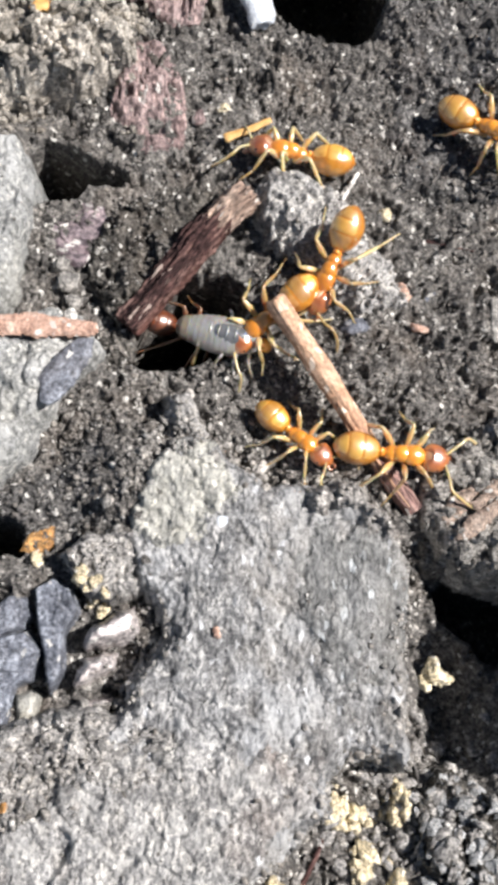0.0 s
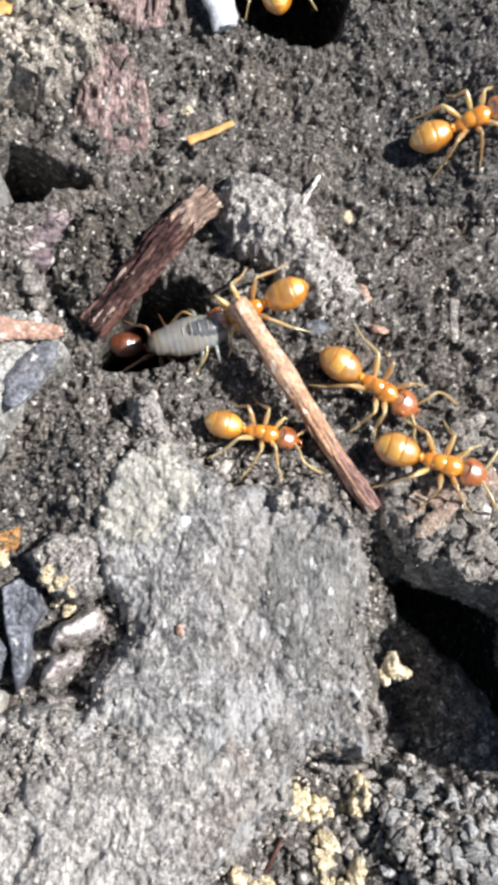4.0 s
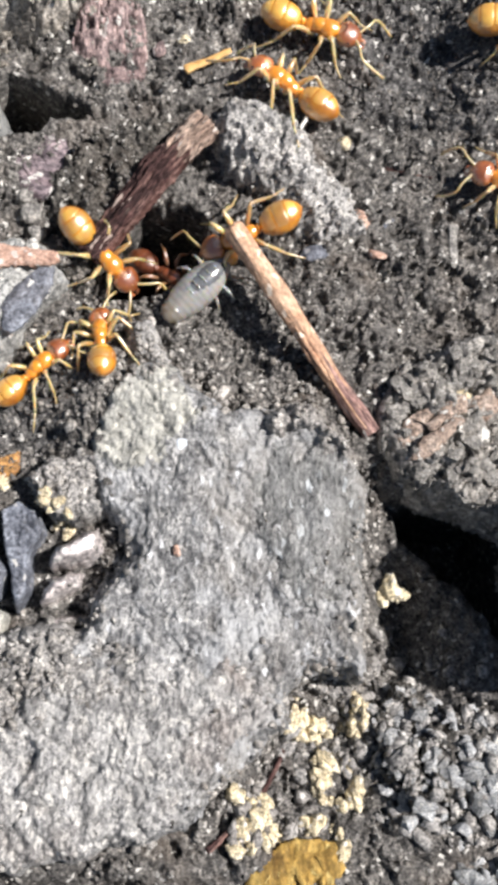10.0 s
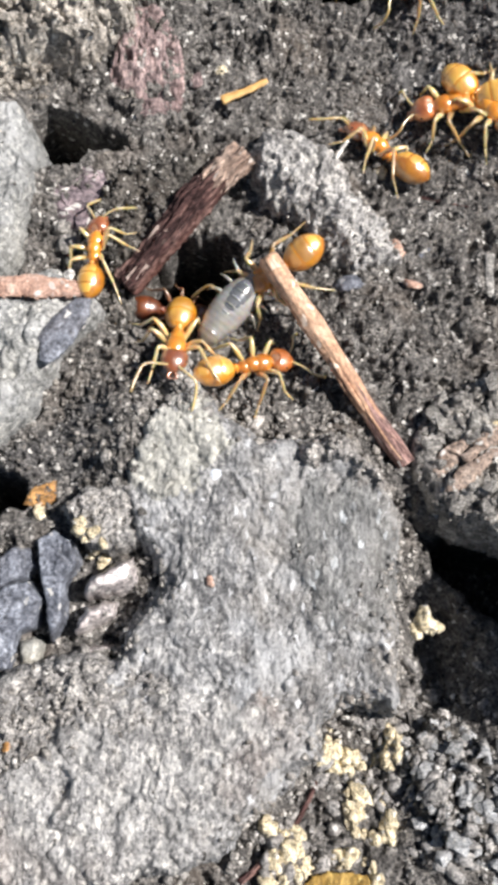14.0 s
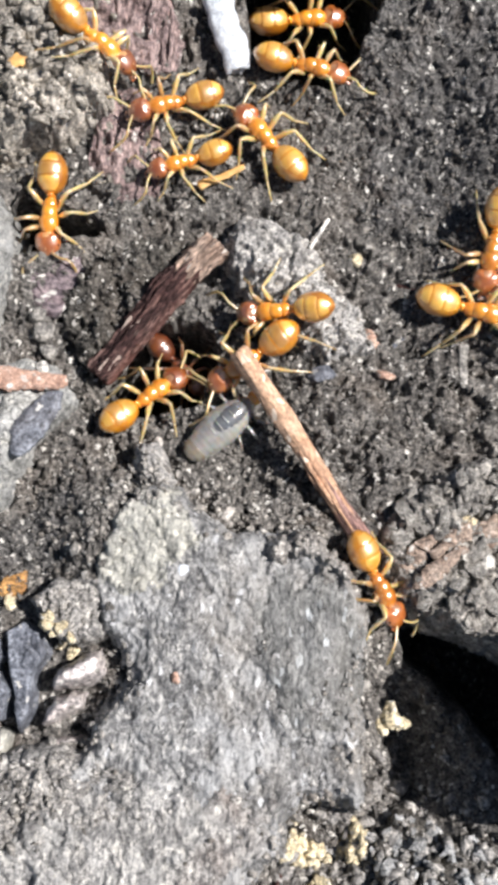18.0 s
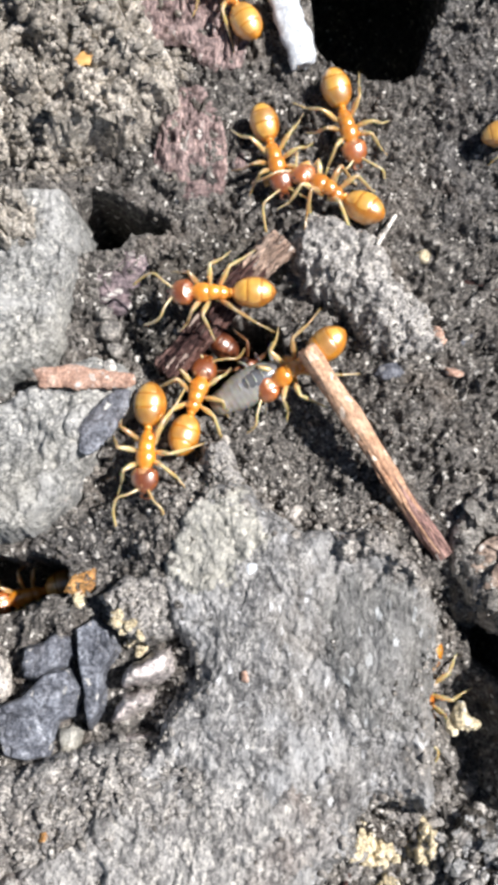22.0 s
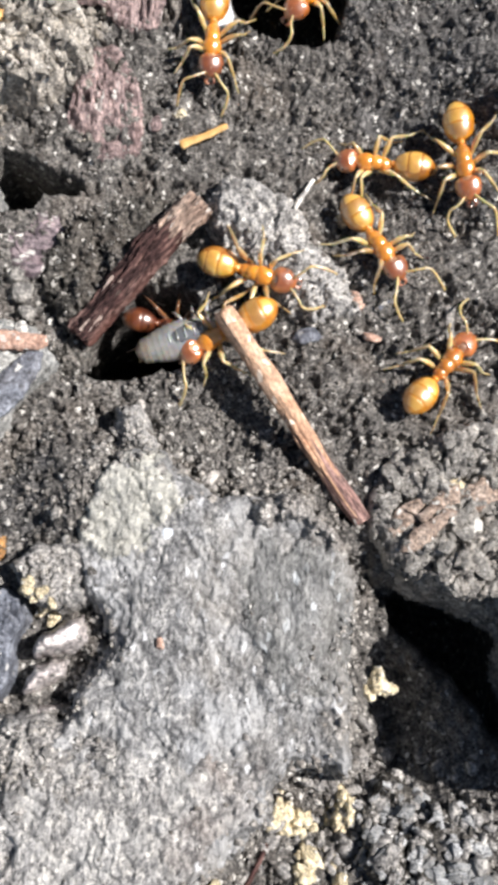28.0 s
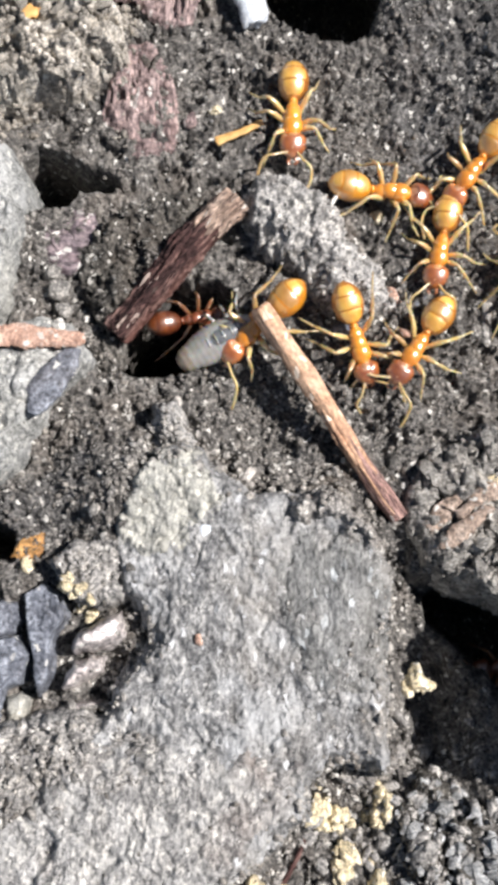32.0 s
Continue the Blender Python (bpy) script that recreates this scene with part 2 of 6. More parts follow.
M_BARK = mineral("bark", (0.018, 0.01, 0.01), (0.075, 0.04, 0.037), (0.27, 0.175, 0.15), clump=3.6, grain=8, speck=0.004,
                 speck_colour=(0.5, 0.4, 0.34), warm=(0.26, 0.1, 0.065), warm_amount=0.5, stretch=(0.25, 1, 1), spec=0.2, bump=0.14, mottle=0.9)
M_STICK = mineral("pale_stick", (0.34, 0.19, 0.115), (0.55, 0.35, 0.23), (0.7, 0.49, 0.35), clump=2.2, grain=7, speck=0.04,
                  speck_colour=(0.82, 0.68, 0.54), warm=(0.36, 0.17, 0.11), warm_amount=0.4, stretch=(0.6, 1, 1), spec=0.2, bump=0.04, toned=0.3, mottle=0.42)
M_STRIP = mineral("bark_strip", (0.25, 0.14, 0.1), (0.52, 0.34, 0.26), (0.72, 0.55, 0.45), clump=2.6, grain=7, speck=0.05, warm=(0.3, 0.15, 0.1), warm_amount=0.5, spec=0.2, toned=0.3, mottle=0.5)
M_CHIP = mineral("brown_chip", (0.16, 0.115, 0.09), (0.33, 0.255, 0.205), (0.52, 0.43, 0.36), clump=2.6, grain=7, speck=0.04, warm=(0.3, 0.18, 0.13), warm_amount=0.4, spec=0.2, bump=0.08)
M_PINK = mineral("reddish_bark", (0.13, 0.095, 0.093), (0.26, 0.195, 0.186), (0.43, 0.335, 0.315), clump=3.0, grain=7, speck=0.015,
                 warm=(0.36, 0.18, 0.14), warm_amount=0.5, stretch=(1, 0.35, 1), spec=0.15, bump=0.08)
M_PURPLE = mineral("purple_bark", (0.1, 0.08, 0.088), (0.19, 0.155, 0.165), (0.32, 0.26, 0.27), clump=3.0, grain=7, speck=0.03, warm=(0.27, 0.13, 0.14), warm_amount=0.6, patch=0.9, stretch=(0.5, 1, 1), spec=0.15, bump=0.08)
M_SLATE = mineral("dark_slate", (0.06, 0.064, 0.076), (0.15, 0.162, 0.19), (0.3, 0.325, 0.37), clump=1.7, grain=6, speck=0.001, rough=0.55, bump=0.03, spec=0.5)
M_QUARTZ = mineral("mauve_quartz", (0.2, 0.17, 0.165), (0.44, 0.4, 0.385), (0.72, 0.68, 0.66), clump=1.2, grain=5, speck=0.04, rough=0.34, bump=0.03, spec=0.9, toned=0.4)
M_BEIGE = mineral("beige_stone", (0.3, 0.28, 0.25), (0.45, 0.42, 0.38), (0.6, 0.57, 0.52), clump=0.8, grain=5, speck=0.03, rough=0.6, bump=0.03, toned=0.4)
M_YELLOW = mineral("yellow_crumb", (0.4, 0.32, 0.18), (0.68, 0.59, 0.4), (0.84, 0.77, 0.6), clump=2, grain=8, speck=0.05, rough=0.85, bump=0.05, warm_amount=0.1)
M_SPLINT = mineral("splintered_wood", (0.14, 0.095, 0.075), (0.36, 0.265, 0.21), (0.6, 0.47, 0.38), clump=3.4, grain=7, speck=0.03, stretch=(0.35, 1.2, 1.2), warm=(0.3, 0.16, 0.11), warm_amount=0.4, spec=0.15, bump=0.1)
M_STRAW = mineral("straw", (0.52, 0.27, 0.08), (0.7, 0.42, 0.15), (0.84, 0.6, 0.3), clump=1.6, grain=6, speck=0.01, rough=0.55, bump=0.02, toned=0.15, mottle=0.25, warm_amount=0.1, stretch=(0.3, 1.3, 1.3))
M_RUSTY = mineral("rusty_leaf", (0.2, 0.09, 0.03), (0.4, 0.21, 0.07), (0.58, 0.34, 0.14), clump=2.0, grain=7, speck=0.03, rough=0.6, bump=0.04)
M_WHITE = mineral("white_husk", (0.5, 0.48, 0.43), (0.7, 0.68, 0.62), (0.82, 0.8, 0.75), clump=1.0, grain=6, speck=0.03, rough=0.5, bump=0.02, warm_amount=0.05)
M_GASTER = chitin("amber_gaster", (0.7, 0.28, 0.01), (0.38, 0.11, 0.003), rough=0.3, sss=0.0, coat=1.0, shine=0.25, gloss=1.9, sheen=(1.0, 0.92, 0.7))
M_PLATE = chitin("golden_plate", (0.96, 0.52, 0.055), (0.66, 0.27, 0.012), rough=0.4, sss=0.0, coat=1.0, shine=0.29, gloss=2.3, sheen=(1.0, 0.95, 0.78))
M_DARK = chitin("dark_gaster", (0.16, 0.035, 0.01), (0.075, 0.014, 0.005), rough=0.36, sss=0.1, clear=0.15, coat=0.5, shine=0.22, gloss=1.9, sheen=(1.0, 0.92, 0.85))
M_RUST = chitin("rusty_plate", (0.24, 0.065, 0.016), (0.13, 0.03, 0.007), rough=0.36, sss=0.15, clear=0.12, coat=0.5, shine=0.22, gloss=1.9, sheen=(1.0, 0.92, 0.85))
M_THORAX = chitin("amber_thorax", (0.95, 0.37, 0.022), (0.62, 0.17, 0.005), rough=0.32, sss=0.1, coat=1.0, shine=0.26, gloss=1.8, sheen=(1.0, 0.9, 0.65))
M_HEAD = chitin("red_brown_head", (0.5, 0.14, 0.018), (0.24, 0.05, 0.006), rough=0.34, sss=0.0, coat=1.0, shine=0.26, gloss=2.0, sheen=(1.0, 0.95, 0.88))
M_FACE = chitin("amber_face", (0.8, 0.38, 0.11), (0.52, 0.19, 0.04), rough=0.42, sss=0.0, coat=1.0, shine=0.3, gloss=2.5, sheen=(1.0, 0.97, 0.92))
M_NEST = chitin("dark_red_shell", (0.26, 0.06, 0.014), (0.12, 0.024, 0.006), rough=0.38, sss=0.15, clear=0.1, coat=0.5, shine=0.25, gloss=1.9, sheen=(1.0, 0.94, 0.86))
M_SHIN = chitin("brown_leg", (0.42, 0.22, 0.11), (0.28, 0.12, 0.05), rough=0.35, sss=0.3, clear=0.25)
M_LEG = chitin("honey_leg", (0.95, 0.68, 0.33), (0.84, 0.49, 0.16), rough=0.32, sss=0.4, clear=0.35)
M_EYE = chitin("dark_eye", (0.02, 0.012, 0.01), (0.01, 0.006, 0.005), sss=0.0)
M_GRUB = chitin("pale_grub", (0.66, 0.63, 0.57), (0.48, 0.46, 0.42), rough=0.22, sss=0.35, clear=0.5, shine=0.28)
M_HUSK = mineral("bluish_husk", (0.46, 0.5, 0.54), (0.6, 0.64, 0.68), (0.72, 0.76, 0.8), clump=1.0, grain=5, speck=0.01, rough=0.4, bump=0.02, warm_amount=0.05, toned=0.2, mottle=0.3)
M_LEAF = mineral("mossy_leaf", (0.1, 0.055, 0.015), (0.33, 0.21, 0.055), (0.62, 0.45, 0.15), clump=2.0, grain=7, speck=0.02, speck_colour=(0.75, 0.62, 0.25), bump=0.05, toned=0.3, mottle=0.45, stretch=(1, 0.4, 1))
M_TAIL = chitin("cream_tail", (0.62, 0.61, 0.53), (0.5, 0.49, 0.42), rough=0.25, sss=0.45, clear=0.4)
M_GUT = chitin("grey_gut", (0.16, 0.165, 0.17), (0.09, 0.092, 0.096), rough=0.18, sss=0.1)


EARTH = (M_CLOD, M_SOIL, M_PALE, M_HUMUS, M_ASH, M_BROKEN, M_BLOCK, M_DAMP)


# ---- noise fields on arrays ----
def hash2(i, j, seed):
    h = (i.astype(np.int64) * 374761393 + j.astype(np.int64) * 668265263 + seed * 974634777) & 0x7FFFFFFF
    h = ((h ^ (h >> 13)) * 1274126177) & 0x7FFFFFFF
    return ((h ^ (h >> 16)) & 0xFFFF) / 65535.0


def value_noise(x, y, seed):
    i, j = np.floor(x), np.floor(y)
    u, v = x - i, y - j
    u, v = u * u * (3 - 2 * u), v * v * (3 - 2 * v)
    a, b = hash2(i, j, seed), hash2(i + 1, j, seed)
    c, d = hash2(i, j + 1, seed), hash2(i + 1, j + 1, seed)
    return (a * (1 - u) + b * u) * (1 - v) + (c * (1 - u) + d * u) * v - 0.5


def fractal(x, y, scale, seed, octaves=4, gain=0.5):
    out, amp = 0, 1.0
    for k in range(octaves):
        out = out + amp * value_noise(x * scale + 17.3 * k, y * scale - 9.1 * k, seed + k)
        scale, amp = scale * 2.03, amp * gain
    return out


def crumbs(x, y, size, seed, warp=0.35, joint=0.3):
    """Heights of angular crumbs packed together: each has a level of its own, 0 in the cracks."""
    wx, wy = fractal(x, y, 0.8 / size, seed + 7, 3), fractal(x, y, 0.8 / size, seed + 11, 3)
    u, v = x / size + warp * 2 * wx, y / size + warp * 2 * wy
    i, j = np.floor(u), np.floor(v)
    f1, f2, level = np.full(np.shape(u), 9.0), np.full(np.shape(u), 9.0), np.zeros(np.shape(u))
    for di in (-1, 0, 1):
        for dj in (-1, 0, 1):
            a, b = i + di, j + dj
            ax, ay = a + 0.1 + 0.8 * hash2(a, b, seed), b + 0.1 + 0.8 * hash2(a, b, seed + 1)
            tilt = (u - ax) * (hash2(a, b, seed + 3) - 0.5) + (v - ay) * (hash2(a, b, seed + 4) - 0.5)
            d = np.hypot(u - ax, v - ay)
            near = d < f1
            f2 = np.where(near, f1, np.minimum(f2, d))
            level = np.where(near, 0.25 + 0.75 * hash2(a, b, seed + 2) + 0.8 * tilt, level)
            f1 = np.where(near, d, f1)
    return level * np.clip((f2 - f1) / joint, 0, 1) ** 0.6


def ss(a, b, x):
    t = np.clip((x - a) / (b - a), 0, 1)
    return t * t * (3 - 2 * t)


def inside(outline, x, y):
    """Signed distance to an outline, positive inside."""
    p = np.array(outline, float)
    q = np.roll(p, -1, axis=0)
    best, odd = np.full(np.shape(x), 1e9), np.zeros(np.shape(x), bool)
    for (ax, ay), (bx, by) in zip(p, q):
        ex, ey = bx - ax, by - ay
        t = np.clip(((x - ax) * ex + (y - ay) * ey) / (ex * ex + ey * ey + 1e-9), 0, 1)
        best = np.minimum(best, np.hypot(x - ax - t * ex, y - ay - t * ey))
        cross = ((ay > y) != (by > y)) & (x < (bx - ax) * (y - ay) / (by - ay + 1e-12) + ax)
        odd ^= cross
    return np.where(odd, best, -best)


# ---- the plan: hollows and swells of the ground ----
# outline, depth, width of the wall
HOLES = [
    ([(-3.2, 3.0), (-2.35, 4.30), (-1.60, 5.00), (-0.45, 4.92), (-0.05, 4.45), (-0.02, 3.80), (-0.40, 3.05), (-1.10, 2.58), (-1.85, 2.45), (-2.70, 2.45)], -12.0, 0.25),
    ([(-5.72, 8.45), (-5.37, 8.68), (-4.66, 8.50), (-4.30, 8.18), (-4.20, 7.64), (-4.46, 7.15), (-5.07, 7.05), (-5.56, 6.95)], -9.0, 0.25),
    ([(-4.25, 8.05), (-3.71, 8.12), (-3.15, 7.84), (-3.25, 7.42), (-4.00, 7.45)], -6.0, 0.25),
    ([(0.33, 16.26), (0.82, 14.97), (0.80, 13.87), (1.34, 12.80), (2.81, 12.19), (3.87, 12.29), (4.46, 13.55), (4.80, 14.83), (5.19, 18.97), (3.50, 21.50), (0.40, 20.86)], -11.0, 0.5),
    ([(4.82, -3.14), (6.08, -2.55), (7.10, -2.97), (9.02, -3.10), (9.45, -8.1), (8.2, -7.5), (7.2, -6.4), (6.2, -5.25), (5.3, -4.3)], -6.5, 1.1),
    ([(-10.53, -1.31), (-7.72, -1.53), (-6.40, -1.68), (-5.60, -1.98), (-5.70, -2.45), (-6.73, -2.86), (-8.23, -3.38), (-10.36, -3.64)], -7.5, 0.25),
]
# centre, radii, turn in degrees, height
SWELLS = [
    ((0.69, 1.47), 1.9, 0.9, -15, -0.55),
    ((-4.79, -0.69), 2.4, 1.6, 0, -0.15),
    ((-3.30, -0.60), 0.9, 1.6, 0, 0.75),
    ((-1.98, 6.35), 1.7, 1.1, 40, -0.35),
    ((5.08, 4.77), 2.4, 2.6, 0, 0.15),
    ((5.79, 9.99), 2.0, 2.4, 0, -0.3),
    ((4.38, -2.53), 0.8, 1.3, -30, -0.1),
    ((5.33, -5.93), 1.25, 2.6, 12, -2.3),
    ((3.17, -9.78), 2.2, 1.9, 0, -1.0),
    ((-5.26, -3.50), 1.3, 0.8, 0, 0.2),
    ((2.96, 5.72), 0.9, 0.8, 0, 0.25),
    ((2.03, 10.50), 1.2, 1.0, 0, -0.25),
    ((-5.09, 9.62), 1.3, 0.7, 15, -0.8),
    ((-4.08, -5.09), 1.2, 1.7, 0, -0.6),
    ((9.83, 9.83), 2.8, 4.2, 0, 1.4),
    ((-3.2, -13.2), 3.2, 0.6, -4, -1.6),
]


def ground_low(x, y):
    z = -0.25 + 0.35 * fractal(x, y, 0.28, 11, 3)
    for (cx, cy), rx, ry, turn, h in SWELLS:
        c, s = math.cos(radians(turn)), math.sin(radians(turn))
        u, v = ((x - cx) * c + (y - cy) * s) / rx, (-(x - cx) * s + (y - cy) * c) / ry
        z = z + h * np.exp(-(u * u + v * v))
    for outline, depth, wall in HOLES:
        d = inside(outline, x, y) + 0.35 * fractal(x, y, 1.1, 5, 3)
        z = z + (depth - 0.5 * z) * ss(-0.12, wall, d)
    return z


LAYERS = ("tan_layer", "smooth_layer", "pale_layer", "vein", "crust")  # parts of the large stone; their height is the lift over its face
# name, outline, height of the top at its middle, slope per mm in x and y, edge width, foot, material, roughness of relief, label
STONES = [
    ("large_stone", [(-1.79, 0.38), (-1.20, 0.58), (-0.64, 0.39), (-0.28, -0.10), (0.71, -0.71), (2.02, -0.88), (2.78, -0.63), (3.58, -1.49), (4.03, -2.28), (4.34, -2.99), (4.24, -4.12), (4.06, -5.10), (4.10, -6.33), (4.28, -7.48), (3.97, -8.02), (3.14, -7.77), (2.58, -7.84), (2.22, -8.35), (2.11, -9.04), (1.27, -9.74), (0.39, -10.62), (-0.41, -11.56), (-4.75, -12.40), (-7.26, -11.67), (-6.83, -9.57), (-4.93, -8.48), (-4.27, -7.53), (-3.04, -6.29), (-2.65, -5.24), (-2.01, -4.75), (-2.23, -4.05), (-2.94, -3.35), (-3.10, -2.63), (-3.10, -1.91), (-2.78, -0.89), (-2.36, -0.07), (-1.86, 0.38)],
     0.85, 0.0, 0.02, 0.45, -0.9, M_STONE, 0.2, "large rough light grey stone lying in the soil"),
    ("flat_stone", [(-13.20, 8.47), (-8.05, 8.58), (-5.99, 8.53), (-5.54, 7.57), (-5.48, 6.12), (-5.83, 5.00), (-5.85, 3.96), (-6.37, 3.35), (-7.70, 2.50), (-9.22, 2.15), (-12.36, 2.47)],
     1.05, -0.02, 0.0, 0.4, -0.5, M_FLAT, 0.3, "pale grey flat stone beside the nest hole"),
    ("flat_stone", [(-12.32, 2.04), (-7.70, 2.37), (-6.36, 3.06), (-5.77, 3.62), (-5.14, 3.87), (-4.09, 3.52), (-3.52, 2.67), (-4.50, 1.45), (-5.11, 0.54), (-5.51, -0.21), (-6.45, -1.14), (-7.78, -1.45), (-12.02, -1.49)],
     0.95, 0.0, 0.0, 0.4, -0.5, M_FLAT, 0.3, "pale grey stone with bark splinters lying on it"),
    ("soil_clod", [(0.19, 6.89), (0.64, 7.85), (1.71, 7.97), (2.62, 7.25), (3.42, 6.13), (4.23, 5.03), (4.5, 4.05), (3.5, 3.65), (2.46, 4.15), (2.01, 5.03), (1.11, 5.49), (0.38, 6.12)],
     0.8, -0.12, 0.05, 0.9, -0.1, M_ASH, 0.3, "light grey rounded soil clod behind the twig"),
    ("soil_clod", [(4.57, -0.82), (5.17, 0.08), (6.08, 0.66), (7.44, 1.16), (9.71, 1.49), (10.54, 0.14), (10.31, -4.38), (8.86, -4.32), (7.72, -3.98), (6.86, -3.56), (6.00, -3.14), (5.13, -2.64), (4.73, -1.99)],
     0.25, -0.03, 0.0, 0.35, -0.3, M_CLOD, 0.5, "crumbly grey soil clod overhanging a dark hole"),
    ("soil_clod", [(-13.05, 23.09), (-4.60, 23.01), (-4.54, 16.90), (-4.06, 14.00), (-3.00, 12.42), (-3.05, 11.08), (-3.91, 10.50), (-5.17, 10.19), (-6.41, 9.84), (-7.97, 9.42), (-11.77, 9.32)],
     0.95, 0.0, 0.0, 0.7, -0.5, M_BROKEN, 0.75, "lumpy beige-grey soil clod broken into crumbs"),
    ("tan_layer", [(-1.23, 0.52), (-0.70, 0.35), (-0.50, -0.23), (-0.25, -0.80), (-0.20, -1.30), (-0.69, -1.87), (-1.38, -2.37), (-2.22, -2.73), (-2.76, -2.60), (-2.92, -1.97), (-2.86, -1.25), (-2.63, -0.75), (-2.26, -0.27), (-1.87, 0.05), (-1.62, 0.42)],
     0.2, 0, 0, 0.5, 0, M_TAN, 0.12, "pale tan layer at the tip of the stone"),
    ("smooth_layer", [(1.72, -1.97), (2.57, -1.82), (3.42, -2.17), (3.98, -2.73), (4.35, -3.71), (4.25, -4.68), (4.0, -5.73), (3.25, -6.11), (2.42, -6.06), (1.73, -5.66), (1.45, -4.84), (1.24, -3.88), (1.16, -2.90), (1.37, -2.33)],
     0.14, 0, 0, 0.4, 0, M_SMOOTH, 0.14, "smoother grey-green oval face of the stone"),
    ("pale_layer", [(-7.68, -9.38), (-6.48, -8.71), (-5.68, -8.30), (-4.87, -7.89), (-3.91, -7.55), (-2.67, -7.40), (-1.57, -7.29), (-0.46, -7.37), (0.50, -7.42), (1.74, -7.60), (2.08, -7.80), (2.01, -8.33), (1.47, -8.86), (0.79, -9.32), (0.12, -9.91), (-0.27, -10.69), (-1.46, -11.97), (-5.46, -12.55), (-7.49, -12.33)],
     0.18, 0, 0, 0.35, 0, M_SLAB, 0.16, "pale layered lower face of the stone"),
    ("vein", [(-5.92, -8.36), (-5.36, -8.55), (-4.80, -8.93), (-4.02, -9.57), (-3.86, -10.02), (-4.34, -10.03), (-5.05, -9.39), (-5.89, -8.95)],
     0.12, 0, 0, 0.7, 0, M_VEIN, 0.12, "whitish mineral vein"),
    ("vein", [(-1.47, -5.56), (-0.64, -5.41), (0.20, -5.68), (0.63, -6.35), (0.08, -7.03), (-0.88, -7.11), (-1.45, -6.64)],
     0.1, 0, 0, 1.2, 0, M_VEIN, 0.25, "whitish mineral patch"),
    ("crust", [(1.79, -1.26), (2.08, -0.90), (2.43, -0.68), (2.94, -0.60), (3.50, -1.24), (3.85, -1.67), (4.16, -2.31), (4.24, -2.73), (3.98, -2.52), (3.42, -2.10), (2.57, -1.75), (1.79, -1.62)],
     0.3, 0, 0, 0.4, 0, M_PALE, 0.35, "crumbly soil crust caked on the stone"),
    ("soil_clod", [(-8.56, -7.40), (-6.56, -7.10), (-5.03, -6.46), (-4.21, -6.26), (-3.23, -6.40), (-1.70, -6.40), (-1.30, -7.30), (-1.90, -8.40), (-3.50, -9.10), (-4.60, -9.10), (-5.60, -9.50), (-7.40, -10.40), (-8.8, -10.0)],
     0.68, 0.03, 0.0, 0.4, -0.8, M_PALE, 0.3, "pale crumbly clod between slate and the large stone"),
    ("soil_mound", [(-5.30, -0.20), (-4.30, 1.00), (-3.48, 1.38), (-2.42, 0.91), (-2.81, -0.26), (-3.17, -1.18), (-3.28, -2.32), (-4.10, -2.71), (-5.32, -2.64), (-6.68, -2.88), (-7.67, -1.38)],
     0.08, 0.0, 0.0, 0.7, -0.45, M_HUMUS, 0.3, "dark porous humus in the hollow beside the large stone"),
    ("soil_mound", [(2.49, 13.93), (3.59, 12.20), (4.04, 10.34), (3.87, 8.68), (4.39, 7.38), (5.67, 6.58), (8.68, 6.11), (13.24, 7.08), (14.01, 19.06), (4.29, 18.57), (2.82, 16.41)],
     0.22, 0.0, 0.0, 0.9, -0.3, M_HUMUS, 0.3, "smooth dark humus mound beside the deep hole"),
    ("soil_clod", [(-8.71, 8.13), (-7.53, 8.34), (-6.59, 7.74), (-6.48, 6.76), (-7.27, 6.44), (-8.26, 6.71)],
     1.45, 0.0, 0.0, 0.4, 0.3, M_BROKEN, 0.75, "pale crumbly soil lump on the flat stone"),
    ("dark_slab", [(-5.20, -3.54), (-4.69, -3.24), (-4.16, -3.52), (-3.99, -4.10), (-4.34, -4.68), (-4.38, -5.67), (-4.72, -6.24), (-4.90, -5.12), (-5.06, -4.55)],
     0.5, 0.2, 0.0, 0.1, -1.0, M_SLATE, 0.08, "dark slate flake standing in the soil"),
    ("quartz_pebble", [(-3.84, -4.42), (-3.27, -4.20), (-2.67, -3.88), (-2.55, -4.26), (-2.57, -4.62), (-3.03, -4.95), (-3.40, -5.00), (-3.90, -5.10), (-3.97, -4.77)],
     0.75, -0.2, 0.1, 0.3, -1.0, M_QUARTZ, 0.25, "glossy mauve-grey quartz pebble with white shine"),
    ("quartz_pebble", [(-3.95, -5.15), (-3.45, -5.05), (-3.08, -5.10), (-3.15, -5.53), (-3.57, -5.82), (-4.20, -6.10), (-4.24, -5.82)],
     0.5, -0.25, 0.1, 0.25, -1.0, M_QUARTZ, 0.25, "smaller glossy quartz pebble under a larger one"),
    ("quartz_pebble", [(-4.00, -6.22), (-3.16, -6.06), (-2.99, -6.23), (-3.08, -6.45), (-3.85, -6.53)],
     0.2, 0.0, 0.0, 0.2, -1.0, M_QUARTZ, 0.1, "small pale quartz pebble below a larger one"),
    ("grey_pebble", [(-5.67, -6.01), (-5.14, -5.88), (-4.85, -6.08), (-4.91, -6.75), (-5.52, -6.80)],
     0.2, 0.0, 0.0, 0.2, -1.0, M_TAN, 0.1, "small buff grey pebble beside slate"),
    ("slate_pebble", [(-6.64, -3.97), (-5.79, -3.76), (-5.30, -3.90), (-5.33, -4.54), (-5.96, -4.77), (-6.60, -4.68)],
     0.3, 0.0, 0.0, 0.2, -1.0, M_SLATE, 0.1, "angular blue-grey slate pebble in the soil"),
